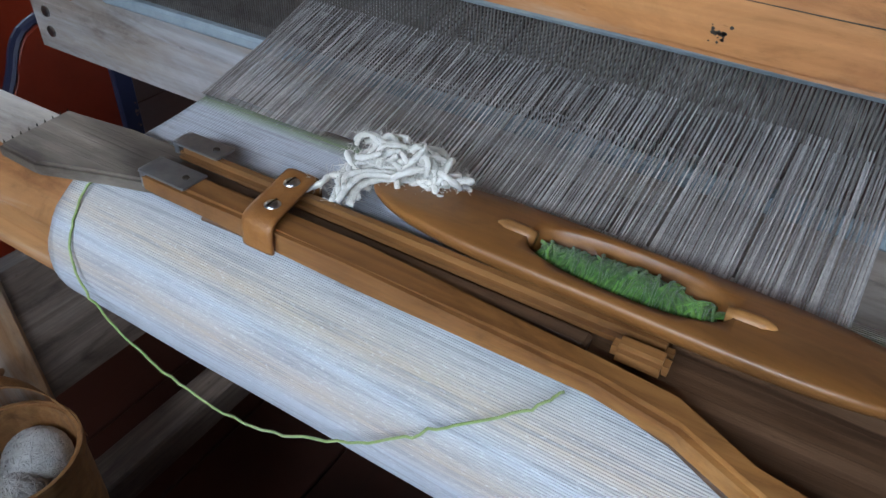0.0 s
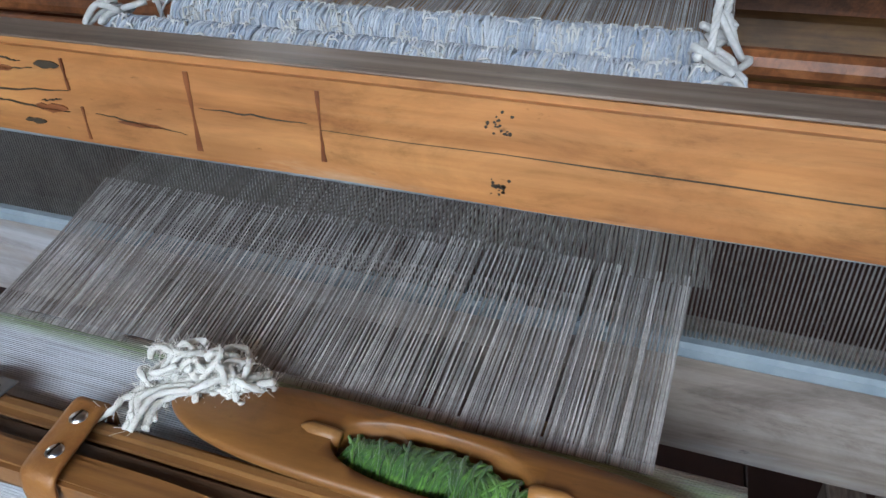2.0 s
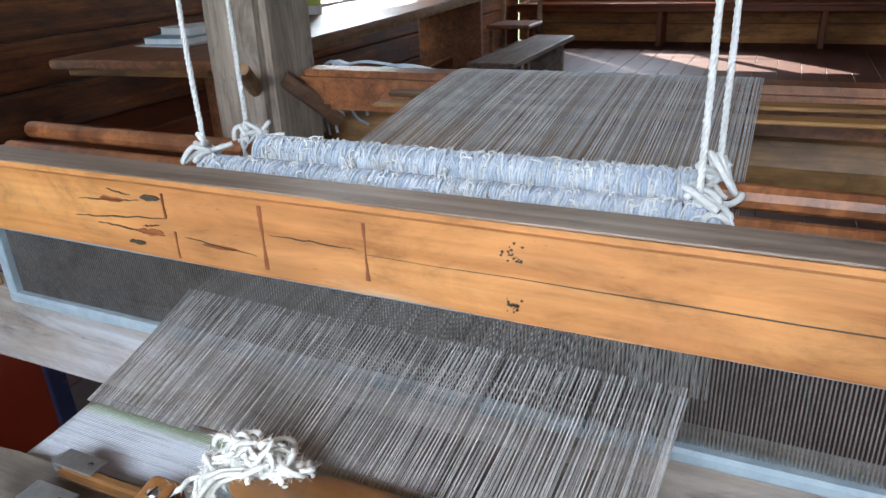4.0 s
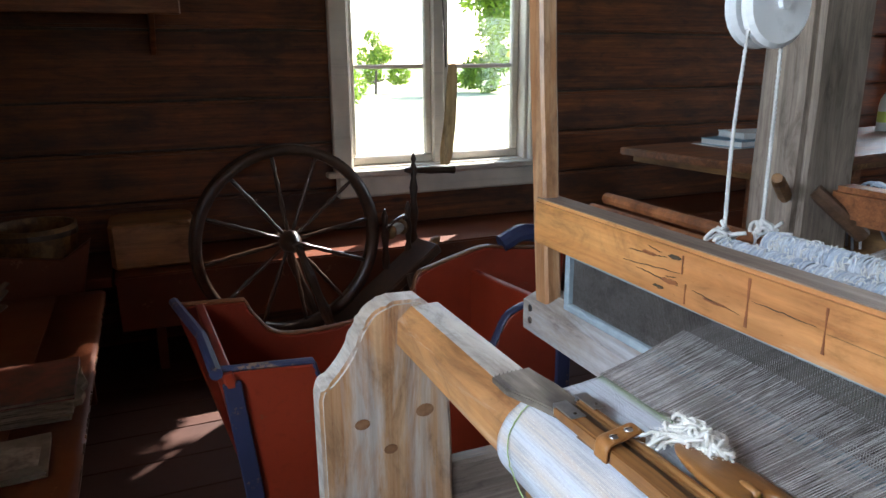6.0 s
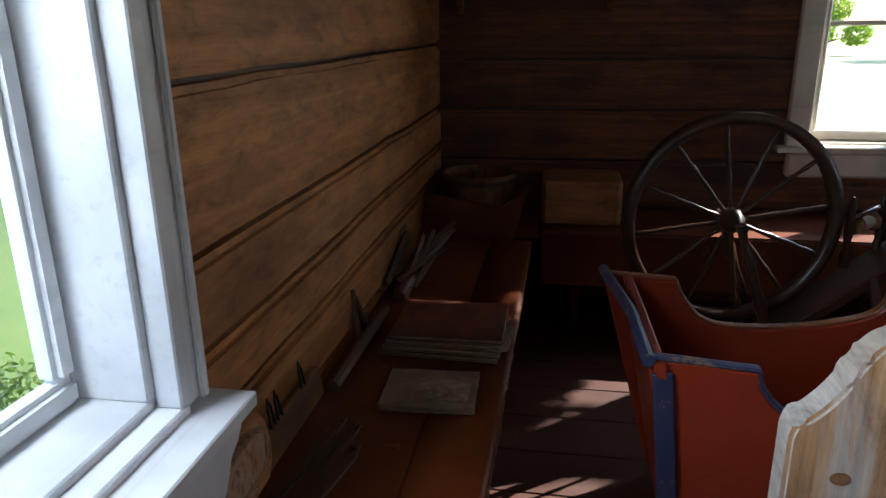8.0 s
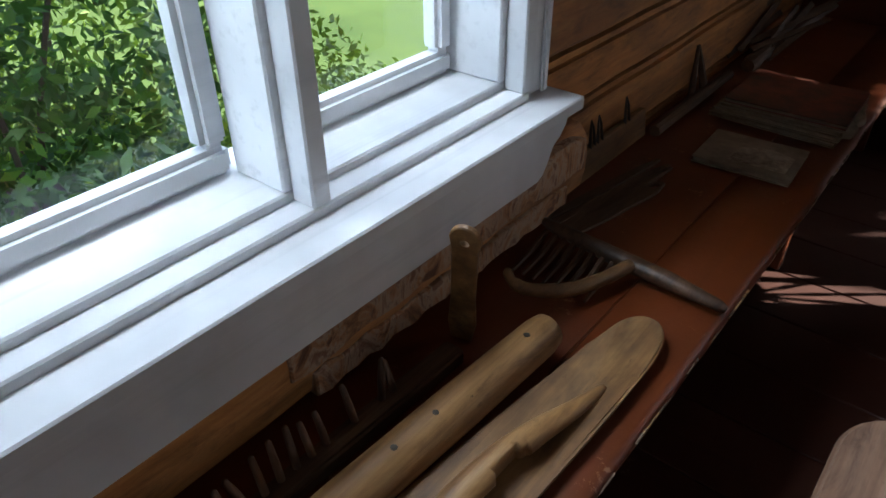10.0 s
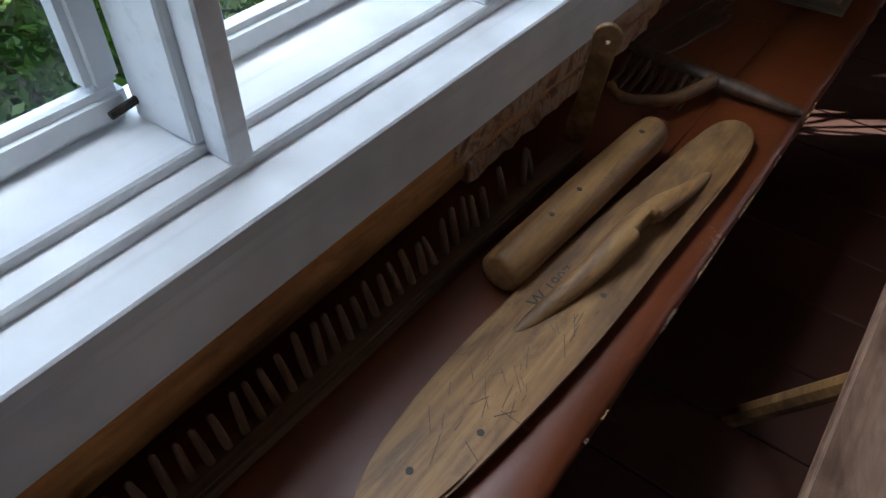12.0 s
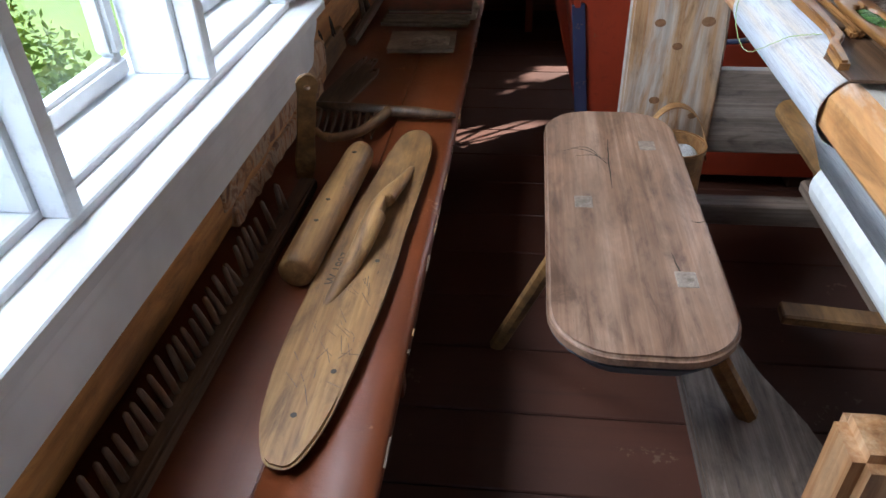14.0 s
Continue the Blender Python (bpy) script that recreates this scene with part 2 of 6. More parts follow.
GREEN_YARN = yarn("green_yarn", (0.035, 0.13, 0.014), (0.15, 0.36, 0.045))
thread_tones(GREEN_YARN, (0.5, 0.55, 0.45), (1.5, 1.4, 1.3))
PALE_GREEN = yarn("pale_green_yarn", (0.22, 0.32, 0.09), (0.34, 0.42, 0.17))
AGED = wood("aged_temple_wood", (0.04, 0.02, 0.011), (0.1, 0.052, 0.026), (0.18, 0.105, 0.06), "y", 36, 0.45, (0.028, 0.017, 0.011), 0.8, 0.7)
RED_KNOT = plain("red_resin_knot", (0.12, 0.035, 0.014), (0.25, 0.085, 0.03), 60, 0.4, 0, 0.1)
PINE_KNOT = plain("pine_knot", (0.14, 0.055, 0.02), (0.3, 0.15, 0.07), 90, 0.45, 0, 0.1)
thread_tones(HEDDLE_YARN, (0.7, 0.76, 0.86), (1.2, 1.18, 1.15))
BARK = wood("bark_chip", (0.3, 0.14, 0.05), (0.42, 0.21, 0.08), (0.52, 0.29, 0.12), "x", 40, 0.5, (0.16, 0.08, 0.04), 0.5, 0.2)
PAPER = plain("old_paper", (0.13, 0.095, 0.06), (0.28, 0.22, 0.15), 25, 0.8)
FADED = plain("faded_print", (0.12, 0.08, 0.05), (0.42, 0.35, 0.25), 45, 0.75)
PAPER_WHITE = plain("paper", (0.6, 0.6, 0.58), (0.75, 0.75, 0.73), 30, 0.7)
BOOK_BLUE = plain("blue_cover", (0.12, 0.25, 0.36), (0.2, 0.36, 0.46), 10, 0.4)
BOOK_DARK = plain("dark_cover", (0.03, 0.035, 0.04), (0.08, 0.08, 0.09), 15, 0.4)
ALBUM = plain("album_cover", (0.02, 0.035, 0.024), (0.22, 0.06, 0.035), 22, 0.45)
PLASTIC = plain("white_plastic", (0.72, 0.73, 0.73), (0.8, 0.81, 0.81), 10, 0.3, 0, 0)
LABEL_GREEN = plain("lime_label", (0.5, 0.6, 0.1), (0.6, 0.68, 0.15), 10, 0.4, 0, 0)
PEG_WOOD = wood("rack_peg_wood", (0.08, 0.036, 0.017), (0.15, 0.075, 0.038), (0.24, 0.135, 0.075), "z", 40, 0.55, (0.06, 0.03, 0.015), 0.6, 0.3)
SEAT_UNDER = painted("worn_blue_grey_paint", (0.075, 0.085, 0.1), (0.2, 0.17, 0.14), 0.55, 0.57, 20, "y", 0.3)
INK = plain("carved_ink", (0.03, 0.022, 0.015), (0.05, 0.035, 0.02), 80, 0.7, 0, 0)


def foliage(name, a, b2, glow):
    """Leaves that also let light through from behind."""
    m = plain(name, a, b2, 3, 0.5, 0, 0)
    t = m.node_tree
    b = t.nodes["Principled BSDF"]
    geo = t.nodes.new("ShaderNodeNewGeometry")
    col = mixed(t, b.inputs["Base Color"].links[0].from_socket, ramp(t, geo.outputs["Random Per Island"], [(0.0, (0.5, 0.55, 0.5)), (0.6, (1, 1, 1)), (1.0, (1.5, 1.4, 1.0))]), 1.0, "MULTIPLY")
    t.links.new(col, b.inputs["Base Color"])
    tr = t.nodes.new("ShaderNodeBsdfTranslucent")
    t.links.new(col, tr.inputs[0])
    mx = node(t, "ShaderNodeMixShader", Fac=glow)
    t.links.new(b.outputs[0], mx.inputs[1])
    t.links.new(tr.outputs[0], mx.inputs[2])
    t.links.new(mx.outputs[0], t.nodes["Material Output"].inputs[0])
    return m


LEAF = foliage("leaf", (0.14, 0.26, 0.026), (0.32, 0.44, 0.055), 0.4)
FERN = foliage("fern_leaf", (0.045, 0.12, 0.02), (0.12, 0.25, 0.04), 0.4)
GLARE_MEADOW = plain("glare_pale_meadow", (0.3, 0.34, 0.16), (0.5, 0.5, 0.28), 0.8, 0.9, 0, 0.3)
GRASS = plain("grass", (0.05, 0.1, 0.015), (0.11, 0.175, 0.033), 1.5, 0.9, 0, 0.3)
HOUSE_LOG = plain("weathered_house_log", (0.25, 0.23, 0.2), (0.45, 0.42, 0.38), 5, 0.8, 0, 0.3, (0.2, 1, 1))
TREE_BARK = plain("tree_bark", (0.08, 0.06, 0.045), (0.16, 0.12, 0.09), 12, 0.9)
STONE = plain("step_stone", (0.25, 0.24, 0.23), (0.4, 0.39, 0.37), 8, 0.85)
CEIL_WOOD = wood("ceiling_board", (0.16, 0.07, 0.03), (0.24, 0.11, 0.05), (0.32, 0.16, 0.08), "x", 26, 0.65)


def cloth_material():
    m, t, b = shader("striped_linen", 0.85)
    uv = t.nodes.new("ShaderNodeUVMap")
    uv.uv_map = "weave"
    sep = t.nodes.new("ShaderNodeSeparateXYZ")
    t.links.new(uv.outputs[0], sep.inputs[0])
    base, green, tan, white = (0.48, 0.51, 0.56), (0.34, 0.48, 0.3), (0.5, 0.43, 0.36), (0.74, 0.76, 0.79)
    stops = [(0.0, base), (0.025, (0.3, 0.4, 0.22)), (0.055, base), (0.3, base), (0.37, tan), (0.41, base), (0.46, tan), (0.5, base), (0.58, base), (0.62, green), (0.67, base), (0.74, green), (0.79, white), (0.9, white)]
    col = ramp(t, sep.outputs[0], stops)
    wob = t.nodes.new("ShaderNodeMapping")
    wob.inputs["Scale"].default_value = (150, 14, 1)
    t.links.new(uv.outputs[0], wob.inputs[0])
    weft = noise_of(t, wob.outputs[0], 1.0, 3, 0.6)
    col = mixed(t, col, (0.3, 0.3, 0.33), ramp(t, weft, [(0.46, (0, 0, 0)), (0.66, (0.7,) * 3)]))
    slub = noise_of(t, coords(t, (1, 0.35, 1)), 700, 4, 0.7)
    col = mixed(t, col, (0.78, 0.79, 0.8), ramp(t, slub, [(0.56, (0, 0, 0)), (0.72, (0.5,) * 3)]))
    t.links.new(col, b.inputs["Base Color"])
    w1 = node(t, "ShaderNodeTexWave", Scale=1.0, Distortion=0.6)
    w1.wave_type, w1.bands_direction = "BANDS", "X"
    s1 = t.nodes.new("ShaderNodeMapping")
    s1.inputs["Scale"].default_value = (85, 0.2, 1)
    t.links.new(uv.outputs[0], s1.inputs[0])
    t.links.new(s1.outputs[0], w1.inputs[0])
    fuzz = noise_of(t, coords(t), 500, 3, 0.7)
    bump(t, b, mixed(t, w1.outputs[0], fuzz, 0.5), 0.6, 0.0013)
    return m


CLOTH = cloth_material()


def glass_material():
    m, t, b = shader("window_glass", 0.02)
    tr = t.nodes.new("ShaderNodeBsdfTransparent")
    gl = node(t, "ShaderNodeBsdfGlossy", Roughness=0.02)
    lw = node(t, "ShaderNodeLayerWeight", Blend=0.5)
    po = t.nodes.new("ShaderNodeMath")
    po.operation = "POWER"
    po.inputs[1].default_value = 5.0
    t.links.new(lw.outputs["Facing"], po.inputs[0])
    fr = node(t, "ShaderNodeMapRange", **{"To Min": 0.04, "To Max": 0.8})
    t.links.new(po.outputs[0], fr.inputs[0])
    mx = t.nodes.new("ShaderNodeMixShader")
    for a, c in ((fr.outputs[0], mx.inputs[0]), (tr.outputs[0], mx.inputs[1]), (gl.outputs[0], mx.inputs[2]), (mx.outputs[0], t.nodes["Material Output"].inputs[0])):
        t.links.new(a, c)
    return m


GLASS = glass_material()


# ---- building blocks ----
def thing(name, label, category, base=(0, 0, 0), group="", kind=""):
    ob = new(name)
    ob.location = base
    return tagged(ob, label, category, group, kind)


def base_of(ob):
    """Where a thing's base stands; parts lie in room coordinates already."""
    return Matrix.Translation(ob.location) if ob.parent is None else Matrix()


def part(name, bm, material, parent=None, label="", smooth=False):
    """One mesh, with its points in room coordinates, as a part of parent."""
    me = bpy.data.meshes.new(name)
    bmesh.ops.recalc_face_normals(bm, faces=bm.faces)
    bm.to_mesh(me)
    bm.free()
    return hold(name, me, material, parent, label, smooth)


def hold(name, me, material, parent=None, label="", smooth=False):
    me.materials.append(material)
    if smooth:
        me.polygons.foreach_set("use_smooth", [True] * len(me.polygons))
    ob = new(name, me)
    if parent is not None:
        ob.parent = parent
        ob.matrix_parent_inverse = base_of(parent).inverted()
    return tagged(ob, label) if label else ob


def block(x0, x1, y0, y1, z0, z1, bevel=0.004, cuts=(0, 0, 0), wear=0.0, seg=1):
    """A board or beam with eased edges, and a slightly uneven surface where wear is given."""
    bm = bmesh.new()
    bmesh.ops.create_cube(bm, size=1)
    size = Vector((x1 - x0, y1 - y0, z1 - z0))
    mid = Vector((x0 + x1, y0 + y1, z0 + z1)) / 2
    for v in bm.verts:
        v.co = mid + Vector((v.co.x * size.x, v.co.y * size.y, v.co.z * size.z))
    if bevel:
        bmesh.ops.bevel(bm, geom=bm.edges[:], offset=min(bevel, min(size) * 0.4), segments=seg, affect="EDGES")
    for axis, n in enumerate(cuts):
        lo = mid[axis] - size[axis] / 2
        no = Vector((axis == 0, axis == 1, axis == 2))
        for i in range(1, n):
            co = mid.copy()
            co[axis] = lo + size[axis] * i / n
            bmesh.ops.bisect_plane(bm, geom=bm.verts[:] + bm.edges[:] + bm.faces[:], plane_co=co, plane_no=no)
    if wear:
        for v in bm.verts:
            v.co += noise.noise_vector(v.co * 7) * wear + noise.noise_vector(v.co * 2.3) * wear
    return bm


def turned(bm, m):
    bmesh.ops.transform(bm, matrix=m, verts=bm.verts)
    return bm


def slab(outline, lo, hi, axis="z", bevel=0.004, seg=1):
    """A plate cut to an outline of two coordinates, between lo and hi on the third axis."""
    bm = bmesh.new()
    def place(a, b, c):
        return {"z": (a, b, c), "y": (a, c, b), "x": (c, a, b)}[axis]
    f = bm.faces.new([bm.verts.new(place(a, b, lo)) for a, b in outline])
    g = bmesh.ops.extrude_face_region(bm, geom=[f])
    d = Vector(place(0, 0, hi - lo))
    for v in g["geom"]:
        if isinstance(v, bmesh.types.BMVert):
            v.co += d
    if bevel:
        bmesh.ops.bevel(bm, geom=[e for e in bm.edges if len(e.link_faces) == 2 and e.calc_face_angle(0) > 0.7], offset=bevel, segments=seg, affect="EDGES")
    return bm


def curve_points(points, steps=8):
    """A smooth line through a few points."""
    p = [Vector(q) for q in points]
    p = [2 * p[0] - p[1]] + p + [2 * p[-1] - p[-2]]
    out = []
    for i in range(1, len(p) - 2):
        for k in range(steps):
            s = k / steps
            a, b, c, d = p[i - 1:i + 3]
            out.append(0.5 * ((2 * b) + (c - a) * s + (2 * a - 5 * b + 4 * c - d) * s * s + (3 * b - a - 3 * c + d) * s ** 3))
    return out + [p[-2]]


def tube(path, radius, sides=8, into=None, flat=1.0):
    """A round bar along a path; radius is a number or one for each point."""
    bm = into or bmesh.new()
    path = [Vector(p) for p in path]
    rings, up = [], None
    for i, p in enumerate(path):
        way = (path[min(i + 1, len(path) - 1)] - path[max(i - 1, 0)]).normalized()
        if up is None:
            up = Vector((0, 0, 1)) if abs(way.z) < 0.9 else Vector((1, 0, 0))
        side = way.cross(up).normalized()
        up = side.cross(way).normalized()
        r = radius[i] if hasattr(radius, "__len__") else radius
        rings.append([bm.verts.new(p + side * math.cos(a) * r + up * math.sin(a) * r * flat) for a in (2 * math.pi * k / sides for k in range(sides))])
    for a, b in zip(rings, rings[1:]):
        for k in range(sides):
            bm.faces.new((a[k], a[(k + 1) % sides], b[(k + 1) % sides], b[k]))
    bm.faces.new(rings[0][::-1])
    bm.faces.new(rings[-1])
    return bm


def lathe(profile, sides=20, into=None, m=None, cap=True):
    """A turned piece: radius and height pairs about the z axis."""
    bm = into or bmesh.new()
    fresh = []
    rings = []
    for r, z in profile:
        rings.append([bm.verts.new((math.cos(a) * max(r, 1e-4), math.sin(a) * max(r, 1e-4), z)) for a in (2 * math.pi * k / sides for k in range(sides))])
        fresh += rings[-1]
    for a, b in zip(rings, rings[1:]):
        for k in range(sides):
            bm.faces.new((a[k], a[(k + 1) % sides], b[(k + 1) % sides], b[k]))
    if cap:
        bm.faces.new(rings[0][::-1])
        bm.faces.new(rings[-1])
    else:
        for k in range(sides):
            bm.faces.new((rings[-1][k], rings[-1][(k + 1) % sides], rings[0][(k + 1) % sides], rings[0][k]))
    if m is not None:
        bmesh.ops.transform(bm, matrix=m, verts=fresh)
    return bm


def along(a, b):
    """The pose that lays the z axis from a towards b."""
    a, b = Vector(a), Vector(b)
    return Matrix.Translation(a) @ (b - a).to_track_quat("Z", "Y").to_matrix().to_4x4()


def strands(lines, radius, sides=3):
    """Many fine threads as one mesh; each line is a list of points."""
    verts, faces = [], []
    for line in lines:
        p = np.array(line, float)
        d = np.gradient(p, axis=0)
        d /= np.linalg.norm(d, axis=1)[:, None] + 1e-9
        up = np.array((0.3, 0.2, 0.93))
        s = np.cross(d, up)
        s /= np.linalg.norm(s, axis=1)[:, None] + 1e-9
        u = np.cross(s, d)
        k0 = len(verts)
        for i in range(len(p)):
            for k in range(sides):
                a = 2 * math.pi * k / sides
                verts.append(tuple(p[i] + (s[i] * math.cos(a) + u[i] * math.sin(a)) * radius))
        for i in range(len(p) - 1):
            for k in range(sides):
                a, b = k0 + i * sides + k, k0 + i * sides + (k + 1) % sides
                faces.append((a, b, b + sides, a + sides))
    me = bpy.data.meshes.new("strands")
    me.from_pydata(verts, [], faces)
    return me


rng = np.random.default_rng(7)

# ---- the room ----
XW, YN, XE, YS, TOP = -0.95, 3.12, 9.4, -3.3, 2.35


def log_wall(name, axis, face, depth, lo, hi, seams, openings, material, inward):
    """A wall of hewn logs; each log is cut where an opening (from, to, sill, head) crosses it."""
    wall = thing(name, "hewn log wall with dark seams between the logs", "wall", kind="structure")
    for z0, z1 in zip(seams, seams[1:]):
        spans = [(lo, hi)]
        for a, b, s, h in openings:
            if z1 > s + 0.01 and z0 < h - 0.01:
                spans = [q for u, v in spans for q in ((u, min(v, a)), (max(u, b), v)) if q[1] - q[0] > 0.02]
        for u, v in spans:
            n = max(3, int((v - u) / 0.12))
            f = (face, face + depth) if depth > 0 else (face + depth, face)
            j = 0.006
            if axis == "y":
                bm = block(f[0], f[1], u, v, z0 + j, z1 - j, 0.014, (0, n, 3), 0.004, 2)
            else:
                bm = block(u, v, f[0], f[1], z0 + j, z1 - j, 0.014, (n, 0, 3), 0.004, 2)
            part("log", bm, material, wall)
    bm = bmesh.new()
    core = (face + depth * 0.3, face + depth * 0.9)
    pieces = []
    cuts = sorted({lo, hi, *(q for o in openings for q in o[:2])})
    for u, v in zip(cuts, cuts[1:]):
        hit = [o for o in openings if o[0] <= (u + v) / 2 <= o[1]]
        pieces += [(u, v, -0.06, hit[0][2]), (u, v, hit[0][3], TOP)] if hit else [(u, v, -0.06, TOP)]
    for u, v, z0, z1 in pieces:
        q = block(*((min(core), max(core), u, v) if axis == "y" else (u, v, min(core), max(core))), z0, z1, 0)
        me = bpy.data.meshes.new("q")
        q.to_mesh(me)
        bm.from_mesh(me)
        q.free()
    part("caulking", bm, DARK_WOOD, wall, "dark moss caulking in the seams")
    return wall


W_WIN = (-0.8, 0.64, 0.7, 1.95)
N_WIN = (0.66, 1.7, 0.74, 2.05)
N2_WIN = (4.65, 5.75, 0.85, 2.05)
E_WIN = (0.95, 2.4, 0.85, 2.05)
SEAMS_W = [-0.06, 0.2, 0.435, 0.605, 0.735, 0.905, 1.19, 1.45, 1.7, 1.95, 2.15, TOP]
SEAMS_N = [-0.06, 0.22, 0.45, 0.67, 0.9, 1.12, 1.43, 1.68, 1.93, 2.15, TOP]
west_wall = log_wall("wall_west", "y", XW, -0.16, YS, YN, SEAMS_W, [W_WIN], LOG_Y, 1)
log_wall("wall_north", "x", YN, 0.16, XW - 0.16, XE, SEAMS_N, [N_WIN, N2_WIN], LOG_X_SHADED, -1)
log_wall("wall_east", "y", XE, 0.16, YS, YN, SEAMS_N, [E_WIN], LOG_Y, -1)
# Unseen openings, added so that light comes in from the south.
ASSUMED_S_WINS = [(0.4, 1.6, 0.8, 2.0), (4.6, 5.8, 0.8, 2.0)]
log_wall("wall_south", "x", YS, -0.16, XW - 0.16, XE + 0.16, SEAMS_N, ASSUMED_S_WINS, LOG_X_SHADED, 1)

floor = thing("floor", "wide floorboards with worn red-brown paint", "floor", kind="structure")
w = 0.21
rows_of = int((YN - YS) / w) + 1
for i in range(rows_of):
    y0 = YS + i * w
    cut = XW + 3.2 + (i * 1.37) % 3.5
    for a, b in ((XW, cut), (cut, XE)):
        part("floorboard", block(a + 0.001, b - 0.001, y0 + 0.0015, min(y0 + w, YN) - 0.0015, -0.04, 0, 0.003, (8, 0, 0), 0.0008), FLOOR_PAINT, floor)
part("subfloor", block(XW - 0.1, XE + 0.1, YS - 0.1, YN + 0.1, -0.12, -0.045, 0), DARK_WOOD, floor)
bm = block(XW - 0.16, XE + 0.16, YS - 0.16, YN + 0.16, TOP, TOP + 0.08, 0)
tagged(part("ceiling", bm, CEIL_WOOD), "brown board ceiling of the log cabin", "ceiling", kind="structure")


# ---- windows ----
def west_window():
    y0, y1, zb, zt = W_WIN
    win = thing("window_1", "white-painted three-light window in the log wall", "window", (XW, 0, zb), kind="structure")
    part("window_sill", block(-0.95, -0.82, y0 - 0.2, y1 + 0.085, 0.71, 0.735, 0.003, (0, 10, 0), 0.0008), WHITE_PAINT, win)
    edge = [(0.62, 0.595), (0.638, 0.603), (0.654, 0.625), (0.666, 0.648), (0.687, 0.664), (0.707, 0.68), (0.715, 0.708)]
    out = [(y0 - 0.18, 0.708), (y0 - 0.18, 0.595)] + edge
    apron = slab(out, -0.93, -0.842, "x", 0.003)
    part("apron", apron, WHITE_PAINT, win, "white apron board under the sill")
    part("sill_step", block(-1.1, -0.888, y0 - 0.02, y1 + 0.01, 0.7, 0.75, 0.003), WHITE_PAINT, win)
    part("sill_step", block(-1.1, -0.93, y0 - 0.02, y1 + 0.01, 0.7, 0.764, 0.003), WHITE_PAINT, win)
    for ya, yb in ((y1 - 0.005, y1 + 0.08), (y0 - 0.08, y0 + 0.005)):
        part("casing", block(-0.95, -0.893, ya, yb, 0.735, zt + 0.06, 0.008, seg=2), WHITE_PAINT, win)
        side = ya + 0.056 if ya > 0 else yb - 0.056
        part("casing_bead", block(-0.895, -0.883, side - 0.009, side + 0.009, 0.737, zt + 0.05, 0.005, seg=2), WHITE_PAINT, win)
    part("casing", block(-0.95, -0.893, y0 - 0.075, y1 + 0.075, zt + 0.0, zt + 0.08, 0.008, seg=2), WHITE_PAINT, win)
    lights = [(0.163, y1), (-0.318, 0.163), (y0, -0.318)]
    for y in (0.163, -0.318):
        part("mullion", block(-0.93, -0.888, y - 0.016, y + 0.016, 0.75, zt, 0.003), WHITE_PAINT, win)
        part("mullion", block(-1.03, -0.93, y - 0.028, y + 0.028, 0.764, zt, 0.003), WHITE_PAINT, win)
    for y in (y1, y0):
        s = 1 if y > 0 else -1
        part("jamb", block(-0.93, -0.888, min(y - s * 0.012, y + s * 0.02), max(y - s * 0.012, y + s * 0.02), 0.75, zt, 0.003), WHITE_PAINT, win)
        part("jamb", block(-1.05, -0.93, min(y - s * 0.026, y + s * 0.02), max(y - s * 0.026, y + s * 0.02), 0.764, zt, 0.003), WHITE_PAINT, win)
    for ya, yb in lights:
        a, b = ya + 0.028, yb - 0.028
        for u, v, z0, z1 in ((a, b, 0.764, 0.806), (a, b, zt - 0.045, zt), (a, a + 0.04, 0.806, zt - 0.045), (b - 0.04, b, 0.806, zt - 0.045)):
            f = part("window_frame", block(-1.07, -1.03, u, v, z0, z1, 0.009, seg=2), WHITE_PAINT, win)
        part("pane", block(-1.052, -1.048, a + 0.035, b - 0.035, 0.8, zt - 0.04, 0), GLASS, win).visible_shadow = False
        part("glazing_bar", block(-1.06, -1.036, a + 0.04, b - 0.04, 1.36, 1.385, 0.005), WHITE_PAINT, win)
    part("catch", tube([(-1.03, -0.346, 1.02), (-1.0, -0.34, 1.02), (-0.995, -0.34, 0.99), (-1.0, -0.345, 0.97)], 0.006, 6), WHITE_PAINT, win, "white-painted window catch")
    part("hook", tube([(-1.028, -0.3, 0.79), (-1.02, -0.34, 0.79), (-1.02, -0.38, 0.785)], 0.005, 6), IRON, win, "rusty iron hook on the sash")
    return win


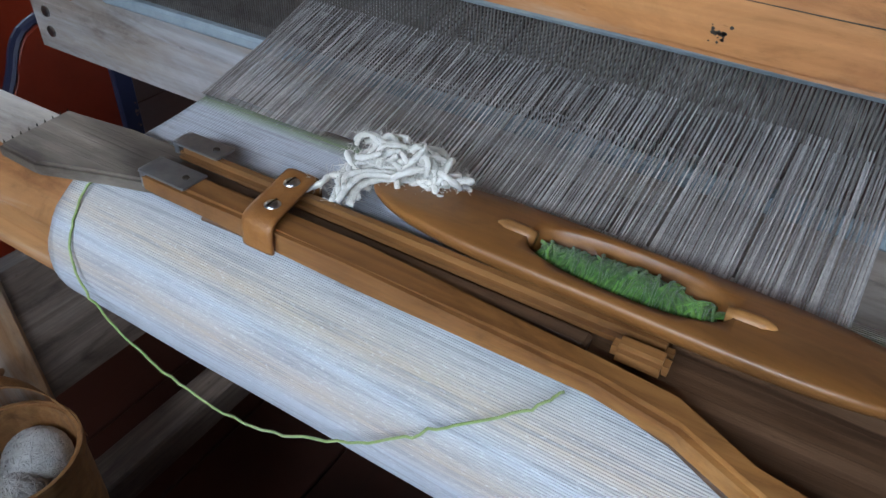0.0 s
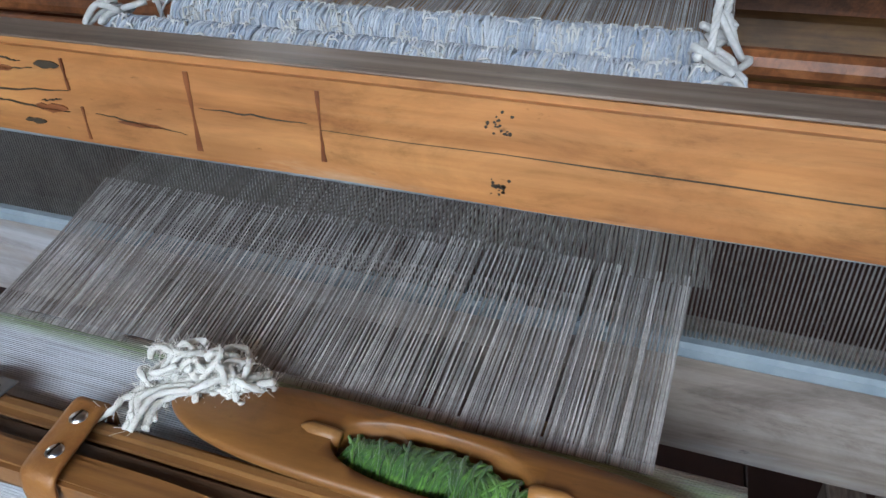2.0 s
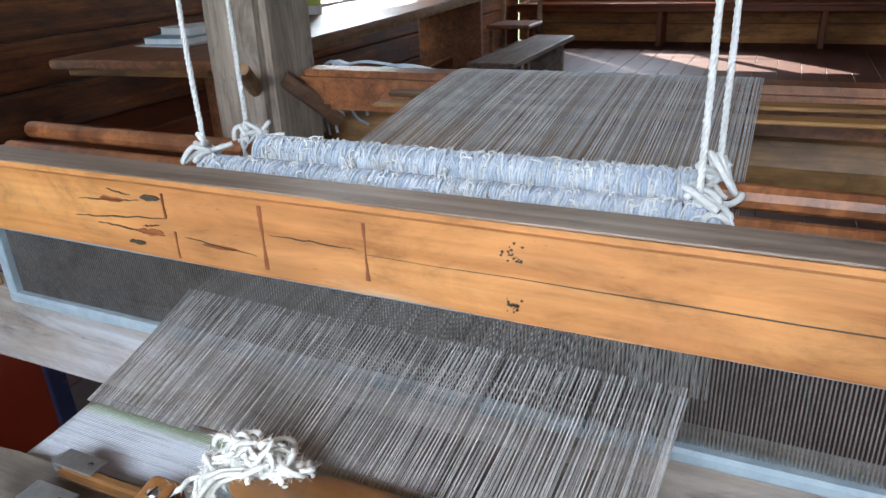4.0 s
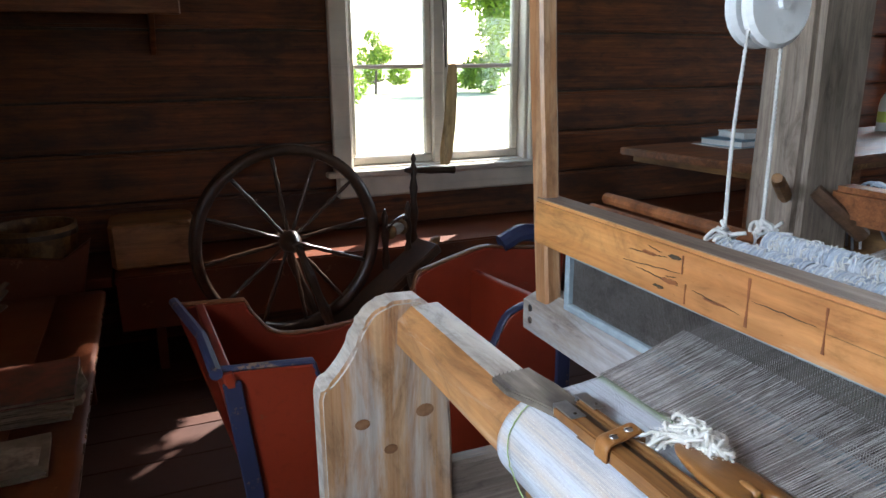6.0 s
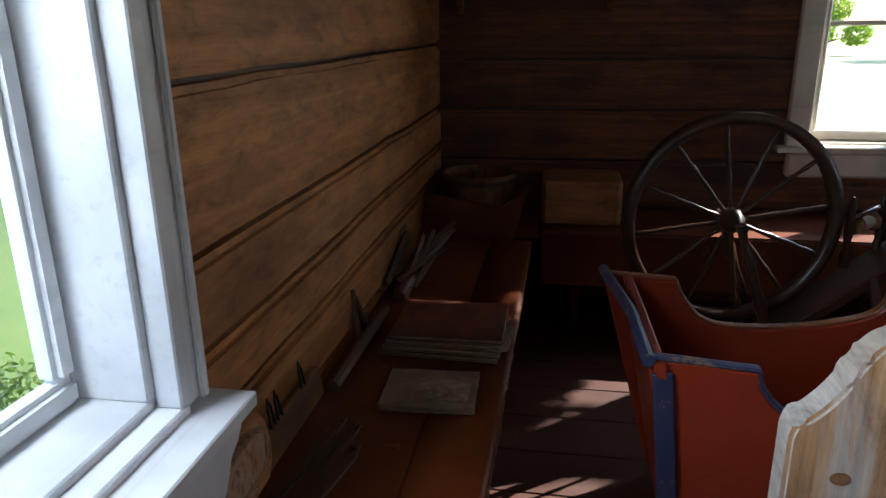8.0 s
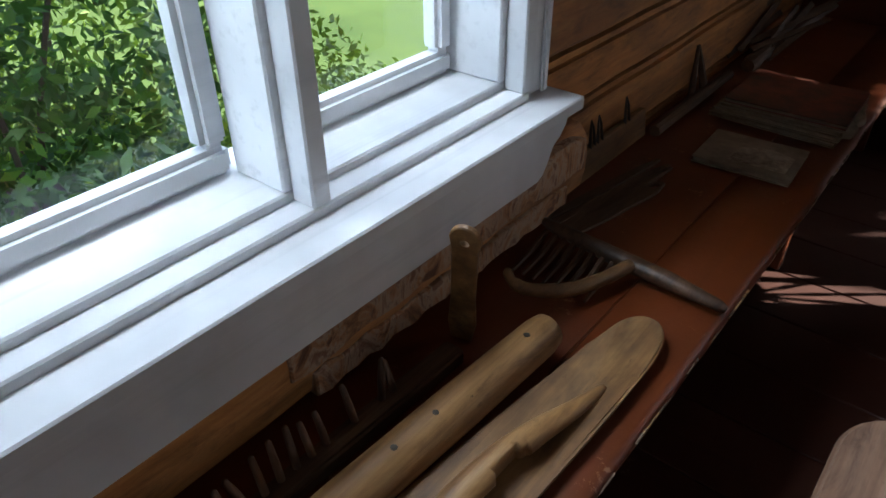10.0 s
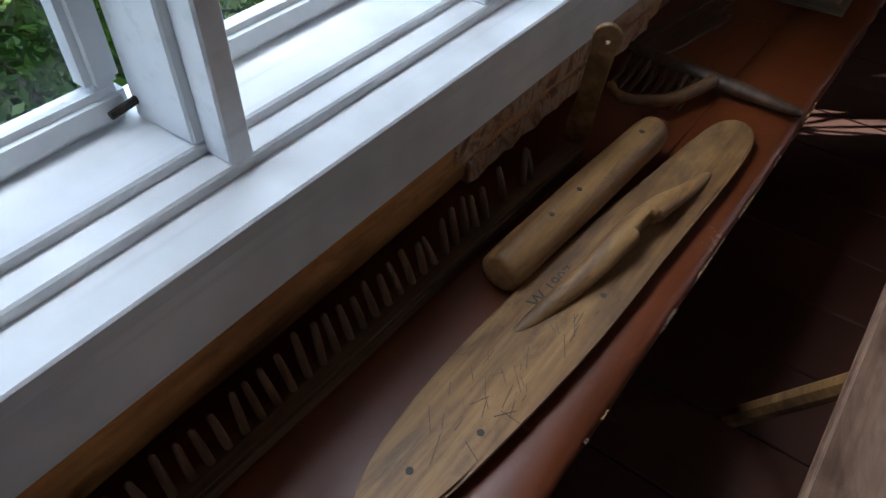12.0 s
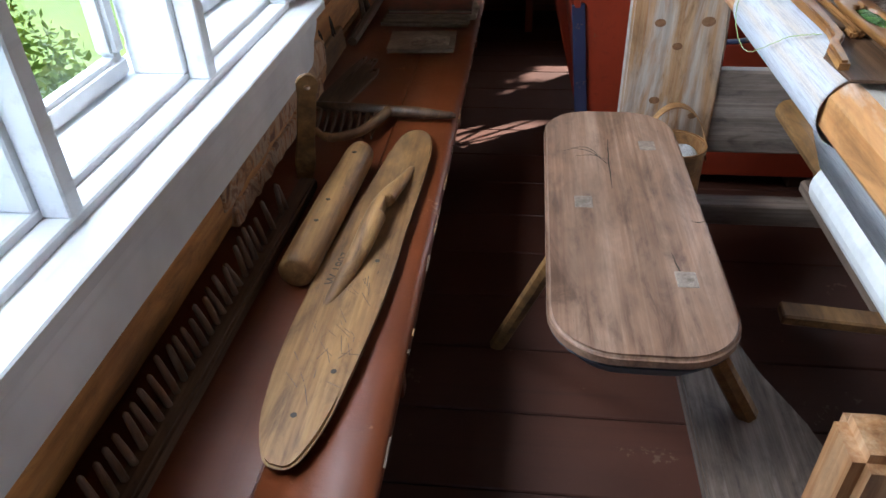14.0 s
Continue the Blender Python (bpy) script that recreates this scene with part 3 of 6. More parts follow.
def cross_window(name, label, x0, x1, zb, zt, at, along_x=True, paint=None, side=1, bar=1.25):
    """A two-light window with casing, sill and apron; at is the wall's inner face, side its outward direction."""
    paint = paint or TAN_PAINT
    win = thing(name, label, "window", kind="structure")
    def bl(u0, u1, d0, d1, z0, z1, bev=0.005):
        d = sorted((at + side * d0, at + side * d1))
        return block(u0, u1, d[0], d[1], z0, z1, bev) if along_x else block(d[0], d[1], u0, u1, z0, z1, bev)
    for u0, u1 in ((x0 - 0.08, x0 + 0.012), (x1 - 0.012, x1 + 0.08)):
        part("casing", bl(u0, u1, -0.035, 0.005, zb + 0.012, zt + 0.09), paint, win)
    part("casing", bl(x0 - 0.08, x1 + 0.08, -0.034, 0.005, zt - 0.01, zt + 0.09), paint, win)
    part("window_sill", bl(x0 - 0.12, x1 + 0.12, -0.062, 0.02, zb - 0.015, zb + 0.012), paint, win)
    part("apron", bl(x0 - 0.07, x1 + 0.07, -0.045, 0.005, zb - 0.125, zb - 0.015, 0.012), paint, win)
    for u0, u1 in ((x0 - 0.005, x0 + 0.03), (x1 - 0.03, x1 + 0.005)):
        part("jamb", bl(u0, u1, 0.005, 0.16, zb + 0.012, zt), paint, win)
    part("sill_step", bl(x0, x1, 0.02, 0.17, zb - 0.01, zb + 0.02), paint, win)
    mid = (x0 + x1) / 2
    part("mullion", bl(mid - 0.03, mid + 0.03, 0.05, 0.13, zb + 0.02, zt), paint, win)
    for a, b in ((x0 + 0.03, mid - 0.03), (mid + 0.03, x1 - 0.03)):
        for u, v, z0, z1 in ((a, b, zb + 0.02, zb + 0.065), (a, b, zt - 0.045, zt), (a, a + 0.04, zb + 0.065, zt - 0.045), (b - 0.04, b, zb + 0.065, zt - 0.045)):
            part("window_frame", bl(u, v, 0.08, 0.12, z0, z1, 0.008), paint, win)
        part("glazing_bar", bl(a + 0.04, b - 0.04, 0.09, 0.11, bar, bar + 0.022), paint, win)
        part("pane", bl(a + 0.035, b - 0.035, 0.098, 0.102, zb + 0.06, zt - 0.04, 0), GLASS, win).visible_shadow = False
    return win


west_window()
cross_window("window_2", "cream-painted cabin window with deep sill in sunlight", *N_WIN, YN)
cross_window("window_3", "bright cabin window behind the long table", *N2_WIN, YN, paint=WHITE_PAINT)
cross_window("window_4", "white cabin window above the far bench", *E_WIN, XE, False, WHITE_PAINT)
for k, s in enumerate(ASSUMED_S_WINS):
    cross_window("window_%d" % (5 + k), "unseen white-painted cabin window, assumed for its light", *s, YS, True, WHITE_PAINT, -1)

def bark_material():
    m, t, b = shader("peeling_bark", 0.7)
    v = coords(t, (1, 1, 0.6))
    swirl = noise_of(t, v, 17, 5, 0.6, 1.8)
    fine = noise_of(t, v, 140, 4, 0.7)
    col = ramp(t, swirl, [(0.34, (0.13, 0.05, 0.022)), (0.44, (0.36, 0.17, 0.07)), (0.53, (0.4, 0.27, 0.18)), (0.62, (0.2, 0.09, 0.045))])
    t.links.new(mixed(t, col, (0.1, 0.06, 0.04), ramp(t, fine, [(0.55, (0, 0, 0)), (0.7, (0.6,) * 3)])), b.inputs["Base Color"])
    bump(t, b, swirl, 0.8, 0.006)
    return m


PEELING = bark_material()
bulge = [(-0.955, 0.438), (-0.908, 0.442), (-0.89, 0.46), (-0.882, 0.5), (-0.88, 0.54), (-0.886, 0.58), (-0.905, 0.604), (-0.955, 0.606)]
bm = slab(bulge, -1.6, 0.88, "y", 0)
for i in range(1, 40):
    bmesh.ops.bisect_plane(bm, geom=bm.verts[:] + bm.edges[:] + bm.faces[:], plane_co=(0, -1.6 + i * 0.062, 0), plane_no=(0, 1, 0))
for v in bm.verts:
    v.co.x += 0.006 * noise.noise(v.co * 6) if v.co.x > -0.93 else 0
part("log", bm, LOG_Y, west_wall, "round log bulging out below the window sill", True)
for a, b, lo, hi in ((0.06, 0.86, 0.515, 0.592), (0.1, 0.8, 0.455, 0.5)):
    n = 26
    up = [(a + (b - a) * k / n, hi + 0.012 * noise.noise(Vector((k * 0.6, a * 9, 0)))) for k in range(n + 1)]
    down = [(a + (b - a) * k / n, lo + 0.012 * noise.noise(Vector((k * 0.7, b * 9, 4)))) for k in range(n + 1)]
    part("bark", slab(up + down[::-1], -0.9, -0.8745, "x", 0.003), PEELING, west_wall, "patch of peeling bark left on the log")

# ---- outside ----
bm = bmesh.new()
bmesh.ops.create_grid(bm, x_segments=60, y_segments=60, size=1)
for v in bm.verts:
    r = max(abs(v.co.x), abs(v.co.y))
    v.co = Vector((v.co.x * (8 + 400 * r ** 3), v.co.y * (8 + 400 * r ** 3), -0.35))
    v.co.z += noise.noise(v.co * 0.15) * 0.15 if r > 0.6 else 0
tagged(part("ground", bm, GRASS), "sunlit green lawn round the cabin", "lawn", kind="structure")

# Added sheet over the far lawn; its pale colour carries the north window's glare.
bm = bmesh.new()
bmesh.ops.create_grid(bm, x_segments=30, y_segments=30, size=1)
for v in bm.verts:
    v.co = Vector((v.co.x * 60 + 12, 62 + v.co.y * 54 + noise.noise(v.co * 4) * 1.5, -0.16))
tagged(part("meadow", bm, GLARE_MEADOW), "pale added meadow sheet with window glare in its colour", "meadow", kind="structure")


def leaf_cloud(name, mat, places, size, n, parent, label="", seed=3):
    """Many single leaves about a set of balls (x, y, z, radius)."""
    g = np.random.default_rng(seed)
    verts, faces = [], []
    for x, y, z, r in places:
        for i in range(int(n * r * r)):
            d = g.normal(size=3)
            d /= np.linalg.norm(d)
            c = np.array((x, y, z)) + d * r * g.uniform(0.35, 1.0) ** 0.6 * np.array((1, 1, 0.8))
            a = g.normal(size=3)
            a /= np.linalg.norm(a)
            b = np.cross(a, g.normal(size=3))
            b /= np.linalg.norm(b)
            s = size * g.uniform(0.6, 1.4)
            k = len(verts)
            verts += [tuple(c - a * s), tuple(c + b * s * 0.42), tuple(c + a * s), tuple(c - b * s * 0.42)]
            faces.append((k, k + 1, k + 2, k + 3))
    me = bpy.data.meshes.new(name)
    me.from_pydata(verts, [], faces)
    return hold(name, me, mat, parent, label)


def shrub(x, y, balls, mat, size, n, label, seed):
    s = thing("shrub", label, "shrub", (x, y, -0.35))
    g = np.random.default_rng(seed)
    for i in range(7):
        bx, by, bz, br = balls[i % len(balls)]
        part("stem", tube(curve_points([(x + g.normal() * 0.05, y + g.normal() * 0.05, -0.36), ((x + bx) / 2, (y + by) / 2, bz * 0.4), (bx + g.normal() * 0.1, by + g.normal() * 0.1, bz + br * 0.6)], 4), [0.012] * 5 + [0.008] * 4, 5), TREE_BARK, s)
    leaf_cloud("foliage", mat, balls, size, n, s, seed=seed)
    return s


shrub(-2.0, 1.3, [(-1.95, 0.78, 0.3, 0.42), (-2.05, 0.95, 0.05, 0.45), (-2.08, 0.9, 0.66, 0.26), (-2.15, 1.3, -0.05, 0.36), (-2.2, 1.0, 0.85, 0.15), (-2.3, 1.6, -0.2, 0.34), (-2.5, 1.2, -0.1, 0.4), (-2.0, 1.05, 0.42, 0.24), (-2.35, 1.75, -0.1, 0.32), (-1.85, 1.2, -0.05, 0.3), (-2.1, 1.02, 0.72, 0.16)], LEAF, 0.019, 9500, "light green leafy shrub outside the window", 5)
shrub(-2.1, 0.1, [(-1.8, 0.2, 0.35, 0.5), (-2.2, 0.4, 0.75, 0.55), (-2.0, -0.2, 0.5, 0.5), (-1.75, -0.45, 0.2, 0.5), (-2.5, 0.3, 1.0, 0.5), (-2.5, -0.3, 0.9, 0.5), (-2.5, 0.2, 0.3, 0.5), (-2.7, -0.1, 1.4, 0.5)], FERN, 0.022, 6800, "dark green leafy shrub close to the window", 6)
shrub(-2.2, -1.0, [(-1.8, -0.8, 0.35, 0.5), (-2.2, -1.0, 0.75, 0.6), (-1.9, -1.4, 0.4, 0.6), (-2.6, -0.9, 1.1, 0.6)], FERN, 0.022, 6000, "dark green leafy shrub close to the window", 8)
shrub(-3.0, 0.6, [(-3.0, 0.3, 0.4, 0.55), (-3.1, 0.8, 0.2, 0.5), (-3.0, -0.4, 0.6, 0.6), (-3.1, -1.1, 0.6, 0.6)], LEAF, 0.026, 4500, "light green leafy shrub behind the dark one", 12)
shrub(0.6, 4.6, [(0.7, 4.7, 0.35, 0.4), (0.45, 4.8, 0.7, 0.32), (0.6, 4.6, 0.1, 0.5)], LEAF, 0.04, 1800, "light green leafy shrub outside the window", 9)


def tree(x, y, h, r, seed):
    t = thing("tree", "leafy green tree at the edge of the meadow", "tree", (x, y, -0.4))
    g = np.random.default_rng(seed)
    part("trunk", tube([(x, y, -0.5), (x + 0.1, y, h * 0.4), (x, y + 0.1, h * 0.85)], [h * 0.03, h * 0.022, h * 0.006], 8), TREE_BARK, t)
    balls = []
    for i in range(11):
        a, zz = g.uniform(0, 6.28), g.uniform(0.1, 0.98)
        d = r * (1.05 - zz) * g.uniform(0.6, 1.1)
        c = (x + math.cos(a) * d, y + math.sin(a) * d, h * zz, r * g.uniform(0.28, 0.45))
        balls.append(c)
        part("limb", tube([(x, y, h * (zz - 0.12)), c[:3]], [h * 0.008, h * 0.003], 5), TREE_BARK, t)
    leaf_cloud("crown", LEAF, balls, r * 0.07, 420 / (r * 0.35) ** 2 * 0.5, t, seed=seed)


# Added tree, out of view; its crown blocks part of the sun through window_2.
shade_tree = thing("tree", "unseen leafy tree added to shade the cabin window", "tree", (4.4, 5.9, -0.4))
part("trunk", tube([(4.4, 5.9, -0.5), (4.2, 5.8, 2.0), (3.4, 5.2, 4.2), (2.4, 4.8, 4.4)], [0.08, 0.06, 0.04, 0.015], 8), TREE_BARK, shade_tree)
part("limb", tube([(3.3, 5.15, 4.2), (2.5, 4.7, 3.3), (2.1, 4.6, 2.4)], [0.03, 0.02, 0.008], 6), TREE_BARK, shade_tree)
leaf_cloud("crown", FERN, [(1.9, 4.6, 2.3, 0.3), (2.15, 4.6, 2.6, 0.28), (2.15, 4.65, 3.0, 0.3), (1.7, 4.65, 2.7, 0.35), (2.1, 4.7, 3.35, 0.33), (2.25, 4.7, 3.75, 0.33), (1.75, 4.7, 3.2, 0.35), (1.8, 4.75, 3.7, 0.35), (2.64, 4.65, 3.43, 0.12), (2.6, 4.6, 3.1, 0.12), (2.5, 4.6, 2.95, 0.14), (2.72, 4.6, 2.85, 0.16), (2.92, 4.6, 2.87, 0.16), (2.86, 4.6, 3.02, 0.1), (3.02, 4.6, 2.95, 0.12), (3.1, 4.6, 2.8, 0.12)], 0.05, 7000, shade_tree, seed=31)
for i, (x, y, h, r) in enumerate(((5.4, 23, 3.3, 1.5), (10.5, 34, 2.6, 1.6), (16.5, 33, 2.8, 1.8), (17, 34, 6.5, 3.0), (-2, 33, 6, 3), (24, 36, 6, 3.4), (30, 24, 6, 3))):
    tree(x, y, h, r, 20 + i)

house = thing("log_house", "weathered grey log house beyond the lawn", "house", (-9.3, 3.4, -0.4))
for i in range(11):
    part("log", turned(block(-4, 4, -0.12, 0.12, 0.02 + i * 0.26, 0.27 + i * 0.26, 0.05, seg=2), pose(-9.3, 3.4, -0.35, 0, 0, 47)), HOUSE_LOG, house)
part("roof", turned(slab([(-0.6, 2.8), (2.5, 5.0), (5.6, 2.8), (5.6, 3.0), (2.5, 5.25), (-0.6, 3.0)], -4.5, 4.5, "x", 0), pose(-9.3, 3.4, -0.35, 0, 0, 47)), TREE_BARK, house)
hw = part("window", turned(block(1.4, 2.4, -0.17, -0.13, 0.55, 1.6, 0.01), pose(-9.3, 3.4, -0.35, 0, 0, 47)), RED_PAINT, house, "red-framed window")
part("pane", turned(block(1.5, 2.3, -0.19, -0.172, 0.65, 1.5, 0.0), pose(-9.3, 3.4, -0.35, 0, 0, 47)), BOOK_DARK, hw)
st = part("doorstep", turned(block(1.0, 3.0, -0.9, -0.2, -0.02, 0.2, 0.05, (6, 4, 0), 0.02), pose(-9.3, 3.4, -0.35, 0, 0, 47)), STONE)
tagged(st, "grey stone doorstep slab before the log house", "doorstep")

# ---- the loom ----
def bleach_lit(ob, axis, least):
    """Faces turned along an axis are worn pale, with window light put into the colour."""
    me = ob.data
    me.materials.append(LIT_BLEACHED)
    for f in me.polygons:
        if (abs(f.normal.y) < 0.5 and axis == "edge") or (axis == "z" and f.normal.z > least):
            f.material_index = 1


loom = thing("loom", "old pine floor loom with a grey linen warp", "loom", (0.1, 0.69, 0))
north = [(-0.06, 0), (-0.062, 0.75)] + [(p.x, p.y) for p in (Vector((a, b)) for a, b in [(v[0], v[1]) for v in curve_points([(-0.058, 0.765, 0), (-0.032, 0.788, 0), (-0.008, 0.82, 0), (0.012, 0.86, 0), (0.034, 0.888, 0), (0.068, 0.902, 0)], 5)])] + [(0.116, 0.9), (0.15, 0.87), (0.16, 0.77), (0.17, 0.64), (0.175, 0)]
bleach_lit(part("front_post", slab(north, 0.68, 0.735, "y", 0.006, 2), POST_PINE, loom, "knotty pale pine post with a curved shoulder"), "edge", 0)
part("front_post", block(0.12, 0.19, -0.6, -0.54, 0.0, 0.84, 0.008, seg=2), POST_PINE, loom, "pale pine post")
beam = [(0.07, 0.83), (0.09, 0.806), (0.144, 0.806), (0.163, 0.828), (0.163, 0.872), (0.143, 0.8925), (0.097, 0.8925), (0.072, 0.87)]
for x, z, r in ((0.007, 0.696, 0.012), (0.118, 0.7, 0.015), (0.055, 0.64, 0.011), (0.02, 0.5, 0.012), (0.12, 0.46, 0.01)):
    part("knot", slab([(x + math.cos(a) * r * 1.1, z + math.sin(a) * r * 0.8) for a in np.linspace(0, 5.9, 14)], 0.6792, 0.684, "y", 0), PINE_KNOT, loom, "brown pine knot")
bleach_lit(part("breast_beam", slab(beam, -0.556, 0.682, "y", 0.004, 2), BEAM_PINE, loom, "worn pine breast beam"), "z", 0.85)
part("side_rail", block(0.165, 1.12, 0.69, 0.728, 0.35, 0.575, 0.006, (8, 0, 0), 0.0015), GREY_X, loom, "greyed pine side rail")
part("side_rail", block(0.165, 1.12, -0.6, -0.562, 0.35, 0.575, 0.006, (8, 0, 0), 0.0015), GREY_X, loom, "greyed pine side rail")
part("rear_post", block(0.92, 1.08, 0.66, 0.80, 0, 2.1, 0.016, (0, 0, 14), 0.004, 2), GREY_Z, loom, "thick weathered grey rear post")
part("rear_post", block(0.92, 1.08, -0.72, -0.58, 0, 2.1, 0.016, (0, 0, 14), 0.004, 2), GREY_Z, loom, "thick weathered grey rear post")
part("upper_rail", block(0.3, 1.12, 0.7, 0.76, 1.9, 2.0, 0.008), GREY_X, loom)
part("upper_rail", block(0.3, 1.12, -0.68, -0.62, 1.9, 2.0, 0.008), GREY_X, loom)
part("pulley_beam", block(0.44, 0.54, -0.75, 0.85, 2.0, 2.08, 0.008), GREY_Y, loom)
part("peg", lathe([(0.012, 0), (0.014, 0.02), (0.013, 0.12), (0.01, 0.14)], 10, None, along((0.93, 0.70, 1.0), (0.82, 0.63, 1.06))), OLD_WOOD, loom, "wooden peg through the rear post")
part("warp_beam", turned(lathe([(0.02, 0), (0.095, 0.001), (0.1, 0.02), (0.1, 1.58), (0.095, 1.6), (0.02, 1.601)], 14), Matrix.Translation((1.28, 0.86, 0.86)) @ pose(0, 0, 0, 90)), OLD_WOOD, loom, "tan wooden warp beam")
part("back_beam", block(1.0, 1.07, -0.58, 0.66, 0.955, 1.028, 0.012, seg=2), TABLE_WOOD, loom, "brown back beam")
part("beam_pawl", tube(curve_points([(0.96, 0.66, 1.02), (1.0, 0.62, 0.97), (1.04, 0.6, 0.93)], 4), 0.016, 8), DARK_WOOD, loom, "dark wooden pawl")
foot = [(0.0, 0.66), (0.105, 0.66), (0.1, 0.45), (0.095, 0.28), (0.11, 0.1), (0.15, -0.05), (0.2, -0.17), (0.225, -0.28), (0.22, -0.5), (0.0, -0.5)]
part("foot_board", slab(foot, 0.25, 0.28, "z", 0.005, 2), GREY_Y, loom, "greyed shaped board across the lower frame")
for y in (0.62, -0.46):
    part("foot_bearer", block(-0.02, 0.9, y - 0.03, y + 0.03, 0.19, 0.25, 0.004), GREY_X, loom)
for x in (0.02, 0.86):
    for y in (0.62, -0.46):
        part("bearer_leg", block(x - 0.03, x + 0.03, y - 0.03, y + 0.03, 0, 0.19, 0.004), GREY_Z, loom)
part("lower_plank", block(0.43, 0.78, -0.5, 0.68, 0.25, 0.285, 0.006, (0, 10, 0), 0.002), GREY_Y, loom, "greyed cracked plank")
part("treadle", turned(block(0, 0.6, -0.025, 0.025, -0.012, 0.012, 0.004), pose(0.22, 0.1, 0.3, 0, 0, -6)), OLD_WOOD, loom)
part("short_post", block(0.055, 0.125, -0.535, -0.45, 0.0, 0.62, 0.014, seg=2), PINE_Z, loom, "short pale pine post")

# ---- the beater with its reed ----
beater = thing("beater", "hanging pine beater with a steel reed", "loom beater", (0.36, 0.7, 0.8))
part("hand_tree", block(0.338, 0.385, -0.75, 0.705, 0.968, 1.046, 0.005, (0, 24, 0), 0.0012, 2), HAND_PINE, beater, "orange pine hand tree with knots and cracks")
FACE = 0.3372
for y, z0_, z1_, w in ((0.221, 0.978, 1.037, 0.0048), (0.12, 0.984, 1.034, 0.0028), (0.33, 1.012, 1.036, 0.0026), (0.322, 0.974, 1.0, 0.0026)):
    zs = np.linspace(z0_, z1_, 9)
    left = [(y - w * (0.35 + 0.65 * abs(noise.noise(Vector((y * 40, z * 90, 0))))) * (0.4 + abs(k - 4) / 5), z) for k, z in enumerate(zs)]
    right = [(y + w * (0.3 + 0.8 * abs(noise.noise(Vector((y * 40, z * 90, 5))))) * (0.3 + abs(k - 4) / 5), z) for k, z in enumerate(zs)]
    part("knot", slab(left + right[::-1], FACE, FACE + 0.004, "x", 0), RED_KNOT, beater, "dark red resin knot")
for y, z, ly, lz in ((0.345, 1.03, 0.011, 0.003), (0.352, 0.996, 0.014, 0.0032), (0.395, 1.024, 0.014, 0.0026), (0.372, 0.983, 0.011, 0.002), (0.27, 0.992, 0.02, 0.0016)):
    o = [(y + math.cos(a) * ly * (1 + 0.3 * noise.noise(Vector((a, y * 50, 0)))), z + math.sin(a) * lz * (1 + 0.8 * noise.noise(Vector((a * 2, z * 70, 3))))) for a in np.linspace(0, 5.9, 16)]
    part("knot", slab(o, FACE, FACE + 0.003, "x", 0), RED_KNOT if ly > 0.012 else INK, beater, "dark split beside a knot")
for cy, cz in ((-0.003, 1.026), (-0.003, 0.986)):
    for q in range(17):
        a, d = rng.uniform(0, 6.28), rng.uniform(0.0005, 0.0085)
        y, z, r = cy + math.cos(a) * d * 1.2, cz + math.sin(a) * d, rng.uniform(0.0006, 0.0018)
        part("stain", slab([(y + math.cos(b) * r * rng.uniform(0.6, 1.2), z + math.sin(b) * r * rng.uniform(0.5, 1.0)) for b in np.linspace(0, 5.4, 8)], FACE, FACE + 0.003, "x", 0), INK, beater)
for ya, yb, z, dz in ((-0.75, 0.12, 1.003, 0.004), (0.13, 0.215, 1.01, 0.002), (0.33, 0.45, 1.012, -0.01), (0.335, 0.42, 0.994, 0.004), (0.23, 0.31, 0.99, 0.006), (0.36, 0.44, 1.026, -0.006), (0.37, 0.4, 1.03, 0.004), (0.34, 0.36, 1.004, -0.003)):
    n = 14
    top = [(ya + (yb - ya) * k / n, z + dz * k / n + noise.noise(Vector((ya * 9 + k * 0.7, z * 50, 0))) * 0.0016) for k in range(n + 1)]
    o = [(y, q + 0.0004 * math.sin(math.pi * k / n)) for k, (y, q) in enumerate(top)] + [(y, q - 0.0005 * math.sin(math.pi * k / n) - 0.0001) for k, (y, q) in reversed(list(enumerate(top)))]
    part("crack", slab(o, FACE, FACE + 0.003, "x", 0), INK, beater)
part("hand_tree_top", block(0.342, 0.383, -0.75, 0.703, 1.0465, 1.0485, 0.0008), GREY_Y, beater, "greyed upper face")
for y in (0.66, -0.7):
    part("sword", turned(block(-0.0165, 0.0165, -0.021, 0.021, 0, 1.2, 0.005, (0, 0, 12), 0.0015), Matrix.Translation((0.3615, y + 0.028 * (1 if y > 0 else -1), 0.856)) @ pose(0, 0, 0, -5 if y > 0 else 5)), PINE_Z, beater, "upright pine sword")
race = [(0.335, 0.8), (0.4, 0.8), (0.4, 0.87), (0.37, 0.872), (0.335, 0.855)]
part("race", slab(race, -0.75, 0.735, "y", 0.005, 2), RACE_WOOD, beater, "whitish worn lower batten")
part("reed_band", block(0.352, 0.372, -0.7, 0.625, 0.866, 0.879, 0.003), REED_BAND, beater, "pale blue reed binding")
part("reed_band", block(0.352, 0.372, -0.7, 0.625, 0.96, 0.97, 0.003), REED_BAND, beater)
part("reed_end", block(0.353, 0.371, 0.612, 0.625, 0.87, 0.97, 0.002), REED_BAND, beater)
wires = [[(0.362, y, 0.872), (0.362, y, 0.968)] for y in np.arange(-0.69, 0.612, 0.0029)]
tagged(hold("reed", strands(wires, 0.00085, 4), REED_STEEL, beater, "fine grey steel reed"), kind="stuff")
for z in (0.845, 0.822):
    part("bolt", lathe([(0.007, 0), (0.006, 0.003), (0.002, 0.004)], 10, None, along((0.336, 0.705, z), (0.3, 0.705, z))), STEEL, beater)

